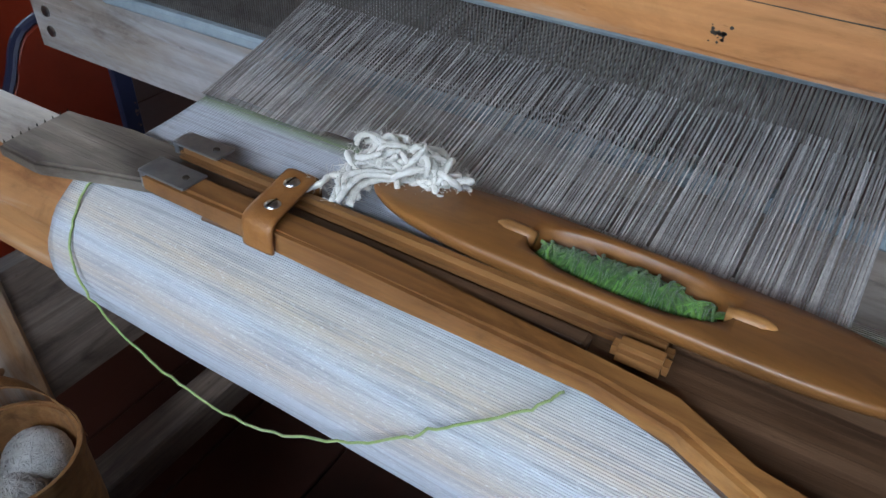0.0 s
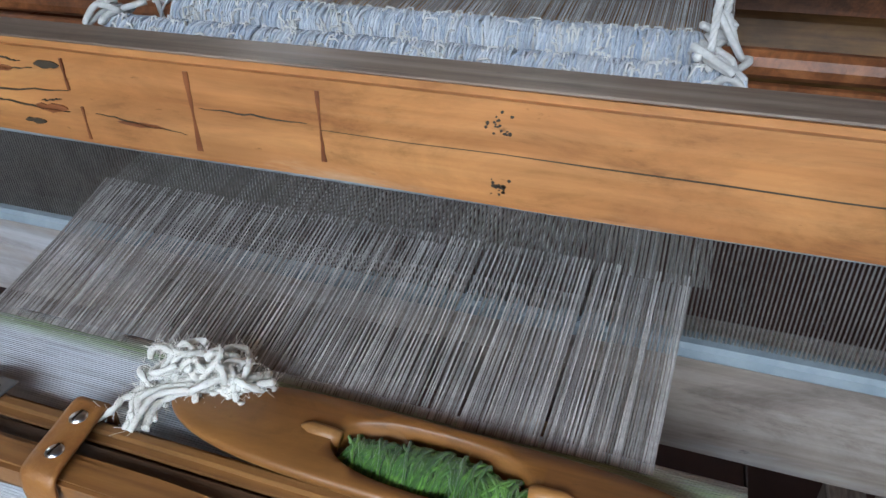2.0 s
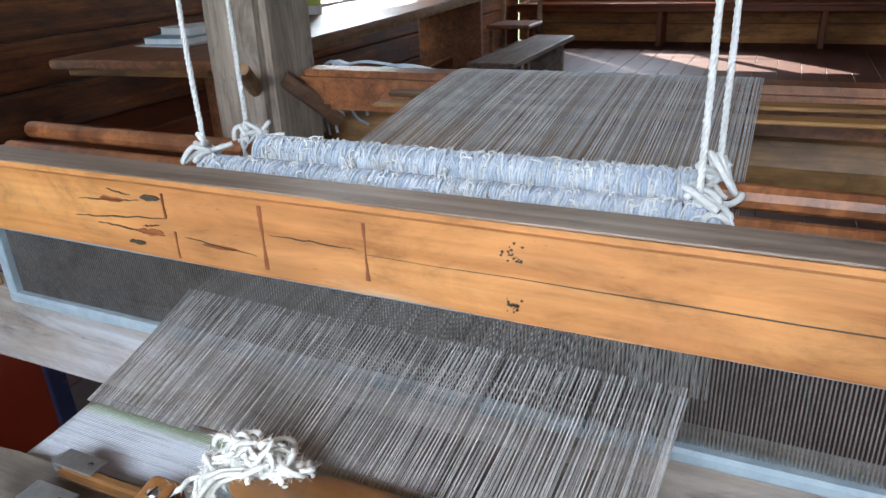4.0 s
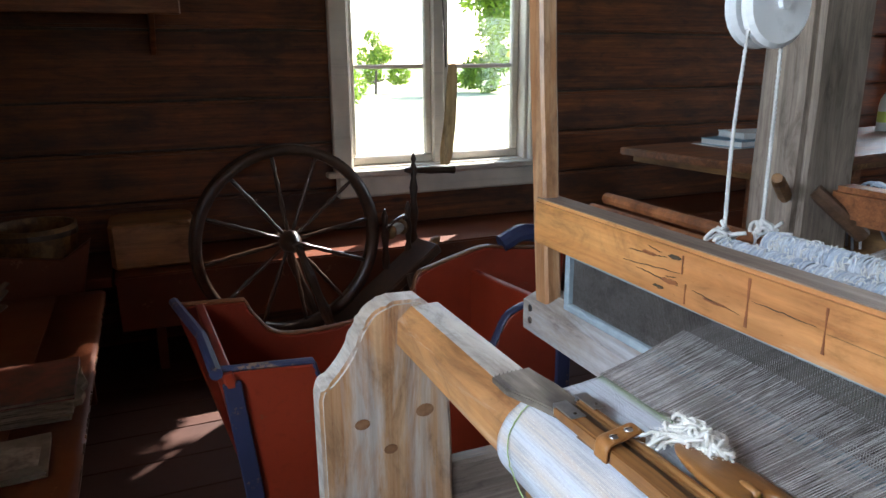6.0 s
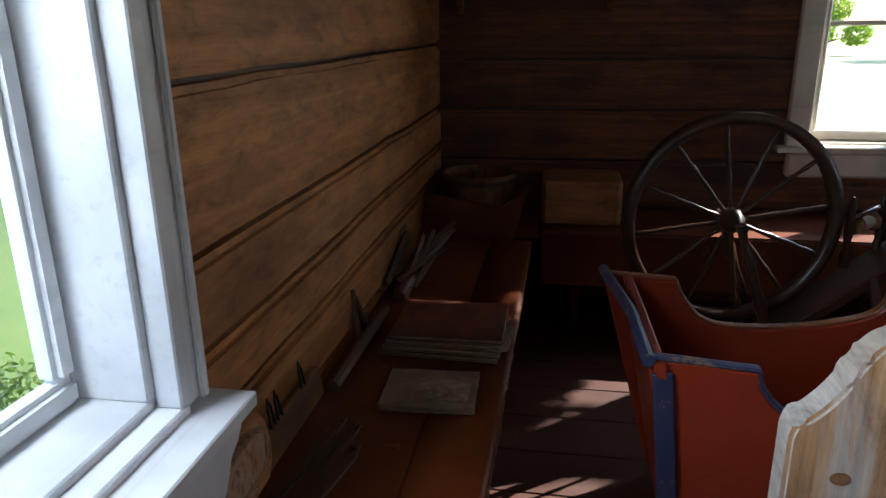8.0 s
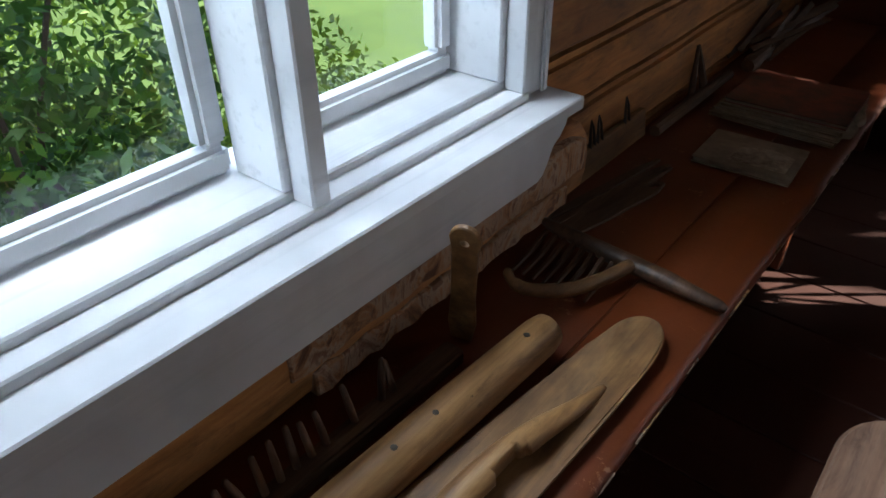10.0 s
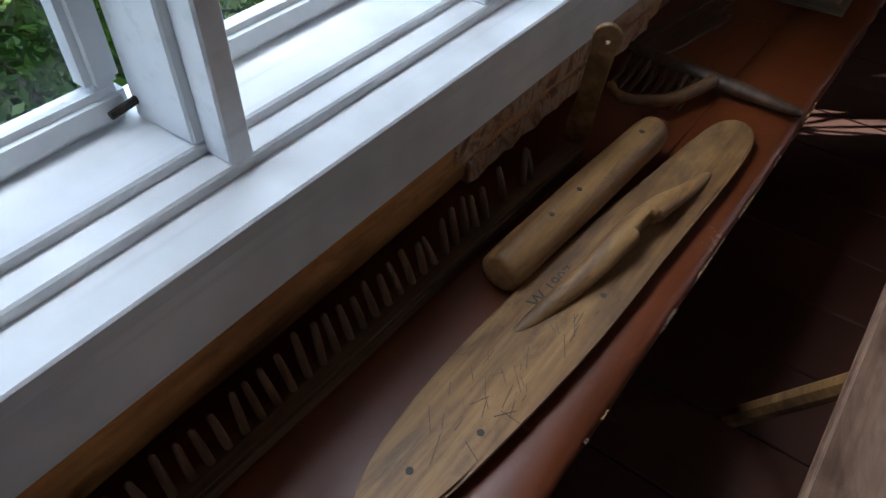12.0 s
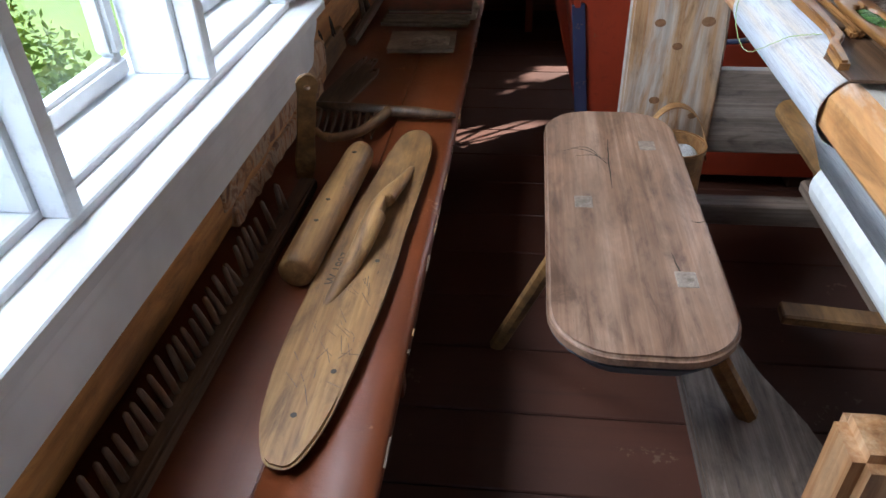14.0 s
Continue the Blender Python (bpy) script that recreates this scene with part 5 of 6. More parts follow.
seat = oblong(-0.262, 0.016, -0.33, 0.475, 0.1)
part("seat", slab(seat, 0.536, 0.56, "z", 0.006, 3), SEAT_WOOD, stool, "pale scrubbed plank with rounded ends")
under = oblong(-0.26, 0.014, -0.328, 0.473, 0.099)
bm = slab(under, 0.505, 0.5362, "z", 0)
for v in bm.verts:
    if v.co.z < 0.52:
        v.co.x = -0.123 + (v.co.x + 0.123) * 0.84
        v.co.y = 0.072 + (v.co.y - 0.072) * 0.945
part("underside", bm, SEAT_UNDER, stool, "worn blue-grey painted rounded underside")
for (px, py), (qx, qy, qz) in (((-0.052, 0.304), (-0.02, 0.42, 0)), ((-0.193, 0.072), (-0.35, 0.282, 0)), ((-0.047, -0.15), (0.1, -0.16, 0.28))):
    part("leg", tube([Vector((px, py, 0.53)), Vector((qx, qy, qz))], [0.017, 0.02], 8), OLD_WOOD, stool)
    part("tenon", block(px - 0.017, px + 0.017, py - 0.021, py + 0.021, 0.54, 0.5612, 0.002), GREY_Z, stool, "grey end grain of the leg")
for pts in ([(-0.13, 0.33), (-0.135, 0.24), (-0.138, 0.12)], [(-0.21, 0.285), (-0.17, 0.27), (-0.136, 0.215)], [(-0.2, 0.25), (-0.165, 0.255), (-0.14, 0.235)], [(-0.225, 0.27), (-0.18, 0.29), (-0.15, 0.25)], [(-0.06, -0.08), (-0.055, -0.12), (-0.05, -0.15)], [(0.012, 0.02), (0.0, 0.015), (-0.01, 0.018)]):
    line = [p + Vector((rng.normal() * 0.0008, 0, 0)) for p in curve_points([(x, y, 0.5602) for x, y in pts], 5)]
    n = len(line)
    part("crack", tube(line, [0.0003 + 0.0009 * math.sin(math.pi * k / (n - 1)) for k in range(n)], 5, None, 0.5), INK, stool)

# ---- basket ----
basket = thing("basket", "round chip basket holding balls of white yarn", "basket", (0.07, 0.595, 0.28))
bc = Vector((0.07, 0.595, 0.28))
prof = [(0.07, 0), (0.076, 0.004), (0.076, 0.07), (0.076, 0.142), (0.072, 0.142), (0.072, 0.07), (0.07, 0.008), (0.02, 0.008)]
part("side", lathe(prof, 32, None, Matrix.Translation(bc)), BARK, basket)
part("rim", lathe([(0.0765, 0.128), (0.079, 0.129), (0.079, 0.145), (0.0765, 0.146)], 32, None, Matrix.Translation(bc), False), BARK, basket)
hp = [bc + Vector((math.cos(a) * 0.08, math.sin(a) * 0.03, 0.1 + math.sin(a) * 0.13)) for a in np.linspace(0, math.pi, 20)]
bm = bmesh.new()
prev = None
for p in hp:
    pr = [bm.verts.new(p + Vector((0, d, e))) for d, e in ((-0.015, 0), (0.015, 0.0), (0.015, 0.003), (-0.015, 0.003))]
    if prev:
        for k in range(4):
            bm.faces.new((prev[k], prev[(k + 1) % 4], pr[(k + 1) % 4], pr[k]))
    prev = pr
part("handle", bm, BARK, basket)
for i, (dx, dy, dz, r) in enumerate(((-0.025, -0.02, 0.085, 0.037), (0.028, 0.014, 0.09, 0.038), (-0.012, 0.032, 0.05, 0.032))):
    ball = thing("yarn_ball", "ball of white cotton yarn in the basket", "yarn ball", bc + Vector((dx, dy, dz)), "yarn balls")
    ls = []
    for q in range(60):
        n = Vector(rng.normal(size=3)).normalized()
        u = n.orthogonal().normalized()
        v = n.cross(u)
        ls.append([tuple(bc + Vector((dx, dy, dz)) + (u * math.cos(a) + v * math.sin(a)) * (r + 0.0015)) for a in np.linspace(0, 6.283, 18)])
    tagged(hold("winding", strands(ls, 0.0014, 4), ROPE, ball), kind="stuff")
    bm = bmesh.new()
    bmesh.ops.create_uvsphere(bm, u_segments=16, v_segments=10, radius=r)
    part("core", turned(bm, Matrix.Translation(bc + Vector((dx, dy, dz)))), ROPE, ball, smooth=True)

# ---- red settee ----
settee = thing("settee_box", "old red-painted open bed box with blue edges", "bed box", (0.4, 1.4, 0))


def panel_outline(x0, x1, low, right_low):
    top = curve_points([(x0 + 0.19, low, 0), (x0 + 0.215, low - 0.05, 0), (x0 + 0.28, low - 0.115, 0), (x0 + 0.42, low - 0.125, 0), (x0 + 0.6, low - 0.1, 0), (x0 + 0.7, low - 0.06, 0), (x0 + 0.73, low + 0.01, 0), (x0 + 0.78, low + 0.03, 0), (x0 + 0.95, low + 0.075, 0), (x0 + 1.05, low + 0.065, 0), (x1, low + 0.04, 0)], 5)
    return [(x0 + 0.15, 0.05), (x0, low + 0.01), (x0 + 0.1, low + 0.005)] + [(p.x, p.y) for p in top] + [(x1 - 0.03, 0.05)]


far = panel_outline(-0.25, 1.02, 0.61, 0)
part("far_panel", slab(far, 1.66, 1.69, "y", 0.006), RED_PAINT, settee)
near_l = [(-0.06, 0.05), (-0.19, 0.64), (-0.05, 0.63)] + [(p.x, p.y) for p in curve_points([(0.02, 0.625, 0), (0.035, 0.58, 0), (0.09, 0.53, 0), (0.2, 0.5, 0), (0.33, 0.5, 0), (0.43, 0.53, 0), (0.475, 0.59, 0), (0.52, 0.665, 0), (0.63, 0.69, 0), (0.7, 0.685, 0)], 5)] + [(0.68, 0.05)]
part("near_panel", slab(near_l, 1.115, 1.14, "y", 0.005), RED_PAINT, settee)
bm = slab([(1.135, 0.05), (1.1, 0.64), (1.69, 0.62), (1.665, 0.05)], -0.012, 0.012, "x", 0.004)
for v in bm.verts:
    v.co.x += -0.07 - 0.15 * v.co.z - 0.06 * (v.co.y - 1.1) * v.co.z
part("end_panel", bm, RED_PAINT, settee)
part("end_panel", slab([(1.14, 0.05), (1.14, 0.66), (1.66, 0.62), (1.66, 0.05)], 0.66, 0.685, "x", 0.004), RED_PAINT, settee)
part("bottom", block(-0.06, 0.66, 1.14, 1.66, 0.05, 0.09, 0.003), RED_PAINT, settee)
for x in (-0.03, 0.62):
    for y in (1.17, 1.62):
        part("foot", block(x - 0.03, x + 0.03, y - 0.03, y + 0.03, 0, 0.05, 0.004), DARK_WOOD, settee)
edge = [Vector((x, 1.127, z + 0.004)) for x, z in near_l[1:-1]]
part("edge_trim", tube(edge, 0.0135, 8, None, 0.5), BLUE_PAINT, settee, "blue-painted edge moulding")
edge = [Vector((x, 1.675, z + 0.004)) for x, z in far[1:-1]]
part("edge_trim", tube(edge, 0.014, 8, None, 0.4), TABLE_WOOD, settee, "worn brown edge moulding")
part("edge_trim", tube([Vector((-0.19, 1.1, 0.645)), Vector((-0.2, 1.35, 0.64)), Vector((-0.25, 1.69, 0.628))], 0.014, 8), BLUE_PAINT, settee, "blue-painted edge moulding")
part("scroll", tube(curve_points([(0.78, 1.675, 0.69), (0.86, 1.675, 0.722), (0.95, 1.675, 0.7), (1.03, 1.675, 0.655)], 6), 0.03, 10), BLUE_PAINT, settee, "blue-painted scroll")
for x0, x1 in ((-0.125, -0.09), (0.64, 0.685)):
    part("corner_strip", turned(block(-0.02, 0.02, -0.008, 0.006, 0.06, 0.62, 0.003), pose(x0 + 0.03, 1.11, 0, 0, -6 if x0 < 0 else 0, 0)), BLUE_PAINT, settee, "blue-painted corner strip")

# ---- spinning wheel ----
sw = thing("spinning_wheel", "dark turned spinning wheel with a distaff", "spinning wheel", (0.3, 2.1, 0))
hub = Vector((0.144, 2.02, 0.69))
WM = Matrix.Translation(hub) @ pose(0, 0, 0, 90, 0, 8)
R = 0.318
ring = [WM @ Vector((math.cos(a) * R, math.sin(a) * R, 0)) for a in np.linspace(0, 2 * math.pi, 65)]
bm = bmesh.new()
prof = [(R - 0.022, -0.017), (R - 0.006, -0.022), (R + 0.012, -0.02), (R + 0.006, -0.006), (R + 0.006, 0.006), (R + 0.012, 0.02), (R - 0.006, 0.022), (R - 0.022, 0.017)]
rings = []
for k in range(64):
    a = 2 * math.pi * k / 64
    rings.append([bm.verts.new(WM @ Vector((math.cos(a) * r, math.sin(a) * r, h))) for r, h in prof])
for k in range(64):
    a, b = rings[k], rings[(k + 1) % 64]
    for j in range(8):
        bm.faces.new((a[j], a[(j + 1) % 8], b[(j + 1) % 8], b[j]))
part("rim", bm, WHEEL_WOOD, sw, "dark grooved wheel rim", True)
part("hub", turned(lathe([(0.012, -0.07), (0.02, -0.06), (0.028, -0.04), (0.036, -0.02), (0.04, 0), (0.036, 0.02), (0.028, 0.04), (0.014, 0.06), (0.01, 0.075)], 20), WM), WHEEL_WOOD, sw, "", True)
spk = [(0.006, 0.03), (0.0075, 0.06), (0.0055, 0.08), (0.0085, 0.13), (0.0065, 0.17), (0.009, 0.2), (0.0055, 0.23), (0.0075, 0.26), (0.006, 0.3)]
for k in range(12):
    a = 2 * math.pi * (k + 0.28) / 12
    part("spoke", lathe(spk, 8, None, WM @ along((0, 0, 0), (math.cos(a), math.sin(a), 0))), WHEEL_WOOD, sw, "", True)
part("axle", turned(lathe([(0.008, -0.12), (0.008, 0.12)], 8), WM), IRON, sw)
for d in (-0.085, 0.085):
    top = WM @ Vector((0, 0, d))
    part("upright", lathe([(0.016, 0), (0.02, 0.05), (0.013, 0.08), (0.021, 0.16), (0.014, 0.22), (0.018, 0.3), (0.012, 0.36), (0.016, 0.42)], 10, None, along((top.x + 0.13, top.y, 0.3), top)), WHEEL_WOOD, sw)
part("table", turned(block(-0.3, 0.3, -0.07, 0.07, -0.02, 0.02, 0.006), Matrix.Translation((0.48, 2.12, 0.42)) @ pose(0, 0, 0, 0, -32, 14)), WHEEL_WOOD, sw, "dark slanting table plank")
for a, b in (((0.62, 2.22, 0.5), (0.75, 2.42, 0)), ((0.6, 2.08, 0.5), (0.7, 1.92, 0)), ((0.24, 2.06, 0.27), (0.1, 2.1, 0))):
    part("leg", lathe([(0.016, 0), (0.021, 0.08), (0.013, 0.12), (0.019, 0.25), (0.012, 0.32), (0.014, (Vector(b) - Vector(a)).length)], 10, None, along(a, b)), WHEEL_WOOD, sw)
for dx in (0.0, 0.13):
    part("maiden", lathe([(0.013, 0), (0.017, 0.04), (0.01, 0.07), (0.016, 0.13), (0.009, 0.17), (0.013, 0.2), (0.004, 0.23)], 10, None, Matrix.Translation((0.52 + dx, 2.12 + dx * 0.8, 0.52))), WHEEL_WOOD, sw, "", True)
part("flyer", tube(curve_points([(0.53, 2.14, 0.66), (0.53, 2.1, 0.69), (0.58, 2.12, 0.71), (0.63, 2.2, 0.7), (0.65, 2.24, 0.66)], 5), 0.007, 7), WHEEL_WOOD, sw)
bobn = part("bobbin", lathe([(0.03, 0), (0.03, 0.006), (0.012, 0.01), (0.018, 0.03), (0.018, 0.06), (0.012, 0.08), (0.03, 0.085), (0.03, 0.09)], 16, None, along((0.54, 2.13, 0.66), (0.64, 2.21, 0.66))), OLD_WOOD, sw)
part("spun_yarn", lathe([(0.018, 0), (0.024, 0.03), (0.018, 0.06)], 14, None, along((0.555, 2.142, 0.66), (0.64, 2.21, 0.66))), WOOL, bobn)
part("treadle", turned(block(-0.05, 0.05, -0.2, 0.2, -0.008, 0.008, 0.004), pose(0.32, 2.1, 0.08, 0, 10, 60)), WHEEL_WOOD, sw)
part("knob", lathe([(0.006, 0), (0.018, 0.02), (0.022, 0.04), (0.014, 0.06), (0.004, 0.075)], 12, None, along((0.74, 2.24, 0.55), (0.84, 2.28, 0.6))), OLD_WOOD, sw, "pale turned knob", True)
ds = part("distaff_post", lathe([(0.013, 0), (0.018, 0.06), (0.011, 0.1), (0.02, 0.17), (0.012, 0.22), (0.018, 0.27), (0.01, 0.31), (0.017, 0.34), (0.006, 0.37), (0.012, 0.385), (0.003, 0.41)], 12, None, along((0.7, 2.3, 0.52), (0.708, 2.305, 0.9))), WHEEL_WOOD, sw, "", True)
part("distaff_arm", lathe([(0.008, 0), (0.015, 0.02), (0.012, 0.06), (0.016, 0.12), (0.014, 0.2), (0.017, 0.23)], 10, None, along((0.67, 2.3, 0.862), (0.9, 2.335, 0.845))), WHEEL_WOOD, ds)
pad = [(0.873 + x, z) for x, z in ((-0.03, 0.87), (0.005, 0.865), (0.022, 0.9), (0.036, 1.05), (0.046, 1.2), (0.044, 1.26), (0.03, 1.275), (0.01, 1.27), (0.002, 1.2), (-0.012, 1.05), (-0.032, 0.92))]
part("distaff_board", slab(pad, 2.335, 2.355, "y", 0.007, 2), FLAX_WOOD, sw, "pale wooden distaff board")
part("flax_cord", tube([(0.87, 2.345, 1.26), (0.86, 2.36, 1.6), (0.855, 2.37, 2.34)], 0.0025, 5), IRON, sw)

# ---- west bench ----
wb = thing("wall_bench", "long wall bench with worn red-brown paint", "bench", (-0.7, 1, 0))
part("seat_board", block(-0.945, -0.6525, -1.6, 2.62, 0.385, 0.42, 0.0025, (0, 30, 0), 0.0012, 2), BENCH_PAINT, wb)
front = [(-0.6505, 0.386), (-0.505, 0.386), (-0.49, 0.392), (-0.484, 0.401), (-0.4845, 0.409), (-0.49, 0.4155), (-0.501, 0.419), (-0.515, 0.42), (-0.6505, 0.42)]
bm = slab(front, -1.6, 2.62, "y", 0)
for i in range(1, 90):
    bmesh.ops.bisect_plane(bm, geom=bm.verts[:] + bm.edges[:] + bm.faces[:], plane_co=(0, -1.6 + i * 0.0469, 0), plane_no=(0, 1, 0))
for v in bm.verts:
    if v.co.x > -0.52:
        v.co += noise.noise_vector(v.co * 14) * 0.0022 + noise.noise_vector(v.co * 45) * 0.0012
    v.co.z += noise.noise(v.co * 5) * 0.0008
part("seat_board", bm, BENCH_PAINT, wb, "front board with a rounded worn edge", True)
part("apron", block(-0.56, -0.535, -1.6, 2.62, 0.31, 0.385, 0.003), BENCH_PAINT, wb)
for y in (-1.2, 0.1, 1.55, 2.5):
    for x in (-0.58, -0.88):
        part("leg", turned(block(-0.022, 0.022, -0.022, 0.022, 0, 0.386, 0.004), Matrix.Translation((x, y, 0))), BENCH_PAINT, wb)
nb = thing("wall_bench", "red-brown painted bench under the cabin window", "bench", (1, 2.9, 0))
part("seat_board", block(-0.45, 4.2, 2.66, 3.11, 0.41, 0.45, 0.008, (30, 0, 0), 0.0015, 2), BENCH_PAINT, nb)
part("front_board", block(-0.45, 4.2, 2.7, 2.725, 0.2, 0.41, 0.004), BENCH_PAINT, nb)
for x in (-0.3, 0.9, 2.2, 3.6):
    part("support", block(x - 0.02, x + 0.02, 2.73, 3.1, 0, 0.41, 0.004), BENCH_PAINT, nb)
ab = thing("bench_end", "dark reclining end board of the corner bench", "bench end", (-0.75, 2.7, 0))
part("board", slab([(-0.945, 0.3), (-0.945, 0.6), (-0.62, 0.55), (-0.515, 0.625), (-0.56, 0.42), (-0.58, 0.0), (-0.945, 0.0)], 2.64, 2.67, "y", 0.006), BENCH_PAINT, ab)
box = thing("chip_box", "old bent-chip wooden box on the corner bench", "box", (-0.3, 2.9, 0.45))
part("side", slab([(-0.44, 2.76), (-0.14, 2.76), (-0.12, 2.8), (-0.12, 3.0), (-0.16, 3.06), (-0.42, 3.06), (-0.46, 3.0), (-0.46, 2.8)], 0.45, 0.64, "z", 0.01), BARK, box)
tub = thing("tub", "dark wooden tub in the corner", "tub", (-0.75, 2.92, 0.45))
part("support_board", block(-0.945, -0.46, 2.675, 3.11, 0.41, 0.45, 0.004), BENCH_PAINT, nb)
part("side", lathe([(0.14, 0.0), (0.15, 0.02), (0.165, 0.2), (0.155, 0.2), (0.14, 0.03), (0.02, 0.03)], 24, None, Matrix.Translation((-0.74, 2.9, 0.45))), OLD_WOOD, tub)
for z in (0.05, 0.16):
    part("hoop", lathe([(0.153 + z * 0.05, z), (0.158 + z * 0.05, z), (0.158 + z * 0.05, z + 0.02), (0.153 + z * 0.05, z + 0.02)], 24, None, Matrix.Translation((-0.74, 2.9, 0.45)), False), DARK_WOOD, tub)

# ---- tools on the west bench ----
mb = thing("mangle_board", "worn pale mangle board with a carved handle and year", "mangle board", (-0.6, 0.05, 0.42))


def mangle_outline():
    a = [(-0.640, -0.46), (-0.655, -0.44), (-0.68, -0.36), (-0.688, -0.2), (-0.68, 0.0), (-0.66, 0.2), (-0.635, 0.4), (-0.622, 0.5), (-0.605, 0.555), (-0.575, 0.575), (-0.545, 0.56), (-0.528, 0.5), (-0.528, 0.35), (-0.535, 0.15), (-0.54, -0.05), (-0.552, -0.2), (-0.57, -0.35), (-0.59, -0.43), (-0.61, -0.462)]
    p = curve_points([(x, y, 0) for x, y in a + [a[0]]], 4)[:-1]
    return [(q.x, q.y) for q in p]


mo = mangle_outline()
bm = slab(mo, 0.4225, 0.4425, "z", 0.004, 2)
for v in bm.verts:
    if v.co.z < 0.43:
        v.co.x = -0.605 + (v.co.x + 0.605) * 0.93
        v.co.y = 0.05 + (v.co.y - 0.05) * 0.975
for v in bm.verts:
    v.co.z += 0.012 * max(0, (v.co.y - 0.3) / 0.28) ** 2 + noise.noise(v.co * 9) * 0.001
part("board", bm, OLD_WOOD, mb)
hl = curve_points([(-0.645, -0.13, 0.436), (-0.628, -0.05, 0.445), (-0.612, 0.03, 0.456), (-0.602, 0.1, 0.468), (-0.594, 0.17, 0.472), (-0.584, 0.24, 0.466), (-0.572, 0.31, 0.454), (-0.562, 0.39, 0.444)], 6)
rr = [0.006 + 0.0165 * math.sin(math.pi * min(1, max(0.0, i / (len(hl) - 1)))) ** 0.7 for i in range(len(hl))]
grip = tube(hl, rr, 14, None, 0.72)
cut = block(-0.587, -0.5, 0.125, 0.2, 0.43, 0.5, 0.01, seg=3)
part("handle", carve(grip, cut), OLD_WOOD, mb, "carved handle left standing on the board", True)


def lettering(word, size, m, material, parent, name="lettering"):
    c = bpy.data.curves.new("word", "FONT")
    c.body, c.size, c.extrude = word, size, 0.0004
    o = new("word", c)
    me = bpy.data.meshes.new_from_object(o.evaluated_get(bpy.context.evaluated_depsgraph_get()))
    bpy.data.objects.remove(o)
    me.transform(m)
    return hold(name, me, material, parent, "carved year and initial")


lettering("W 1907", 0.031, pose(-0.639, -0.062, 0.4434, 0, 0, 84), INK, mb)
marks = []
for i in range(46):
    c = Vector((rng.uniform(-0.66, -0.56), rng.uniform(-0.33, 0.0), 0.4428))
    a, l = rng.normal() * 0.5 + 2.0, rng.uniform(0.006, 0.022)
    marks.append([tuple(c - Vector((math.cos(a), math.sin(a), 0)) * l), tuple(c + Vector((math.cos(a), math.sin(a), 0)) * l)])
tagged(hold("scoring", strands(marks, 0.0007, 4), TOOL_WOOD, mb, "dark knife marks"), kind="stuff")
for x, y in ((-0.589, -0.277), (-0.575, 0.02), (-0.627, -0.37)):
    part("hole", lathe([(0.005, 0), (0.005, 0.0008)], 10, None, Matrix.Translation((x, y, 0.4426))), INK, mb)

mr = thing("mangle_roller", "pale round wooden mangle roller", "roller", (-0.7, 0.2, 0.42))
bm = lathe([(0.0, 0), (0.026, 0.0), (0.0335, 0.005), (0.035, 0.03), (0.036, 0.25), (0.034, 0.46), (0.03, 0.484), (0.02, 0.49), (0.0, 0.491)], 24, None, along((-0.716, -0.05, 0.4565), (-0.69, 0.45, 0.4565)))
for v in bm.verts:
    v.co += noise.noise_vector(v.co * 12) * 0.0012
part("roller", bm, OLD_WOOD, mr, "", True)
for z, a in ((0.13, 1.0), (0.21, 1.2), (0.42, 0.9)):
    part("knot", turned(lathe([(0.006, 0), (0.003, 0.0015)], 8), along((-0.712 + z * 0.05, -0.05 + z, 0.4565 + 0.0345), (-0.712 + z * 0.05, -0.05 + z, 2))), INK, mr)

rk = thing("tine_rack", "dark rack board set with a row of wooden pegs", "peg rack", (-0.8, -0.2, 0.42))
part("rail", turned(block(-0.02, 0.02, -0.66, 0.64, 0, 0.03, 0.005, (0, 20, 0), 0.0015, 2), pose(-0.807, -0.32, 0.421, 0, 0, -1.4)), AGED, rk)
for i in range(44):
    y = -0.93 + i * 0.0265
    if i in (38, 40, 43):
        continue
    x = -0.814 + 0.024 * (y + 0.32)
    dx, dy = rng.normal() * 0.003 - 0.006, rng.normal() * 0.004 - 0.004 + (0.016 if i == 41 else 0)
    hgt = 0.072 + rng.normal() * 0.004
    bm = tube([(x, y, 0.445), (x - 0.003 + dx * 0.5, y + dy * 0.5, 0.445 + hgt * 0.5), (x - 0.006 + dx, y + dy, 0.445 + hgt * 0.93), (x - 0.0065 + dx, y + dy, 0.445 + hgt)], [0.0062, 0.006, 0.0048, 0.002], 8)
    part("peg", bm, PEG_WOOD, rk, smooth=True)
sp = thing("paddle", "worn wooden paddle with a hole, leaning at the wall", "paddle", (-0.8, 0.36, 0.42))
po = [(-0.018, 0), (-0.024, 0.05), (-0.02, 0.12), (-0.02, 0.25)] + [(math.cos(radians(a)) * 0.024, 0.275 + math.sin(radians(a)) * 0.03) for a in range(170, -1, -17)] + [(0.02, 0.25), (0.02, 0.12), (0.024, 0.05), (0.018, 0)]
bm = carve(slab(po, -0.005, 0.005, "y", 0.002), lathe([(0.007, -0.02), (0.007, 0.02)], 14, None, along((0, -0.02, 0.272), (0, 0.02, 0.272)) @ pose(0, 0, 0.02)))
part("blade", turned(bm, Matrix.Translation((-0.815, 0.365, 0.4215)) @ pose(0, 0, 0, 18, 7, 20)), OLD_WOOD, sp)

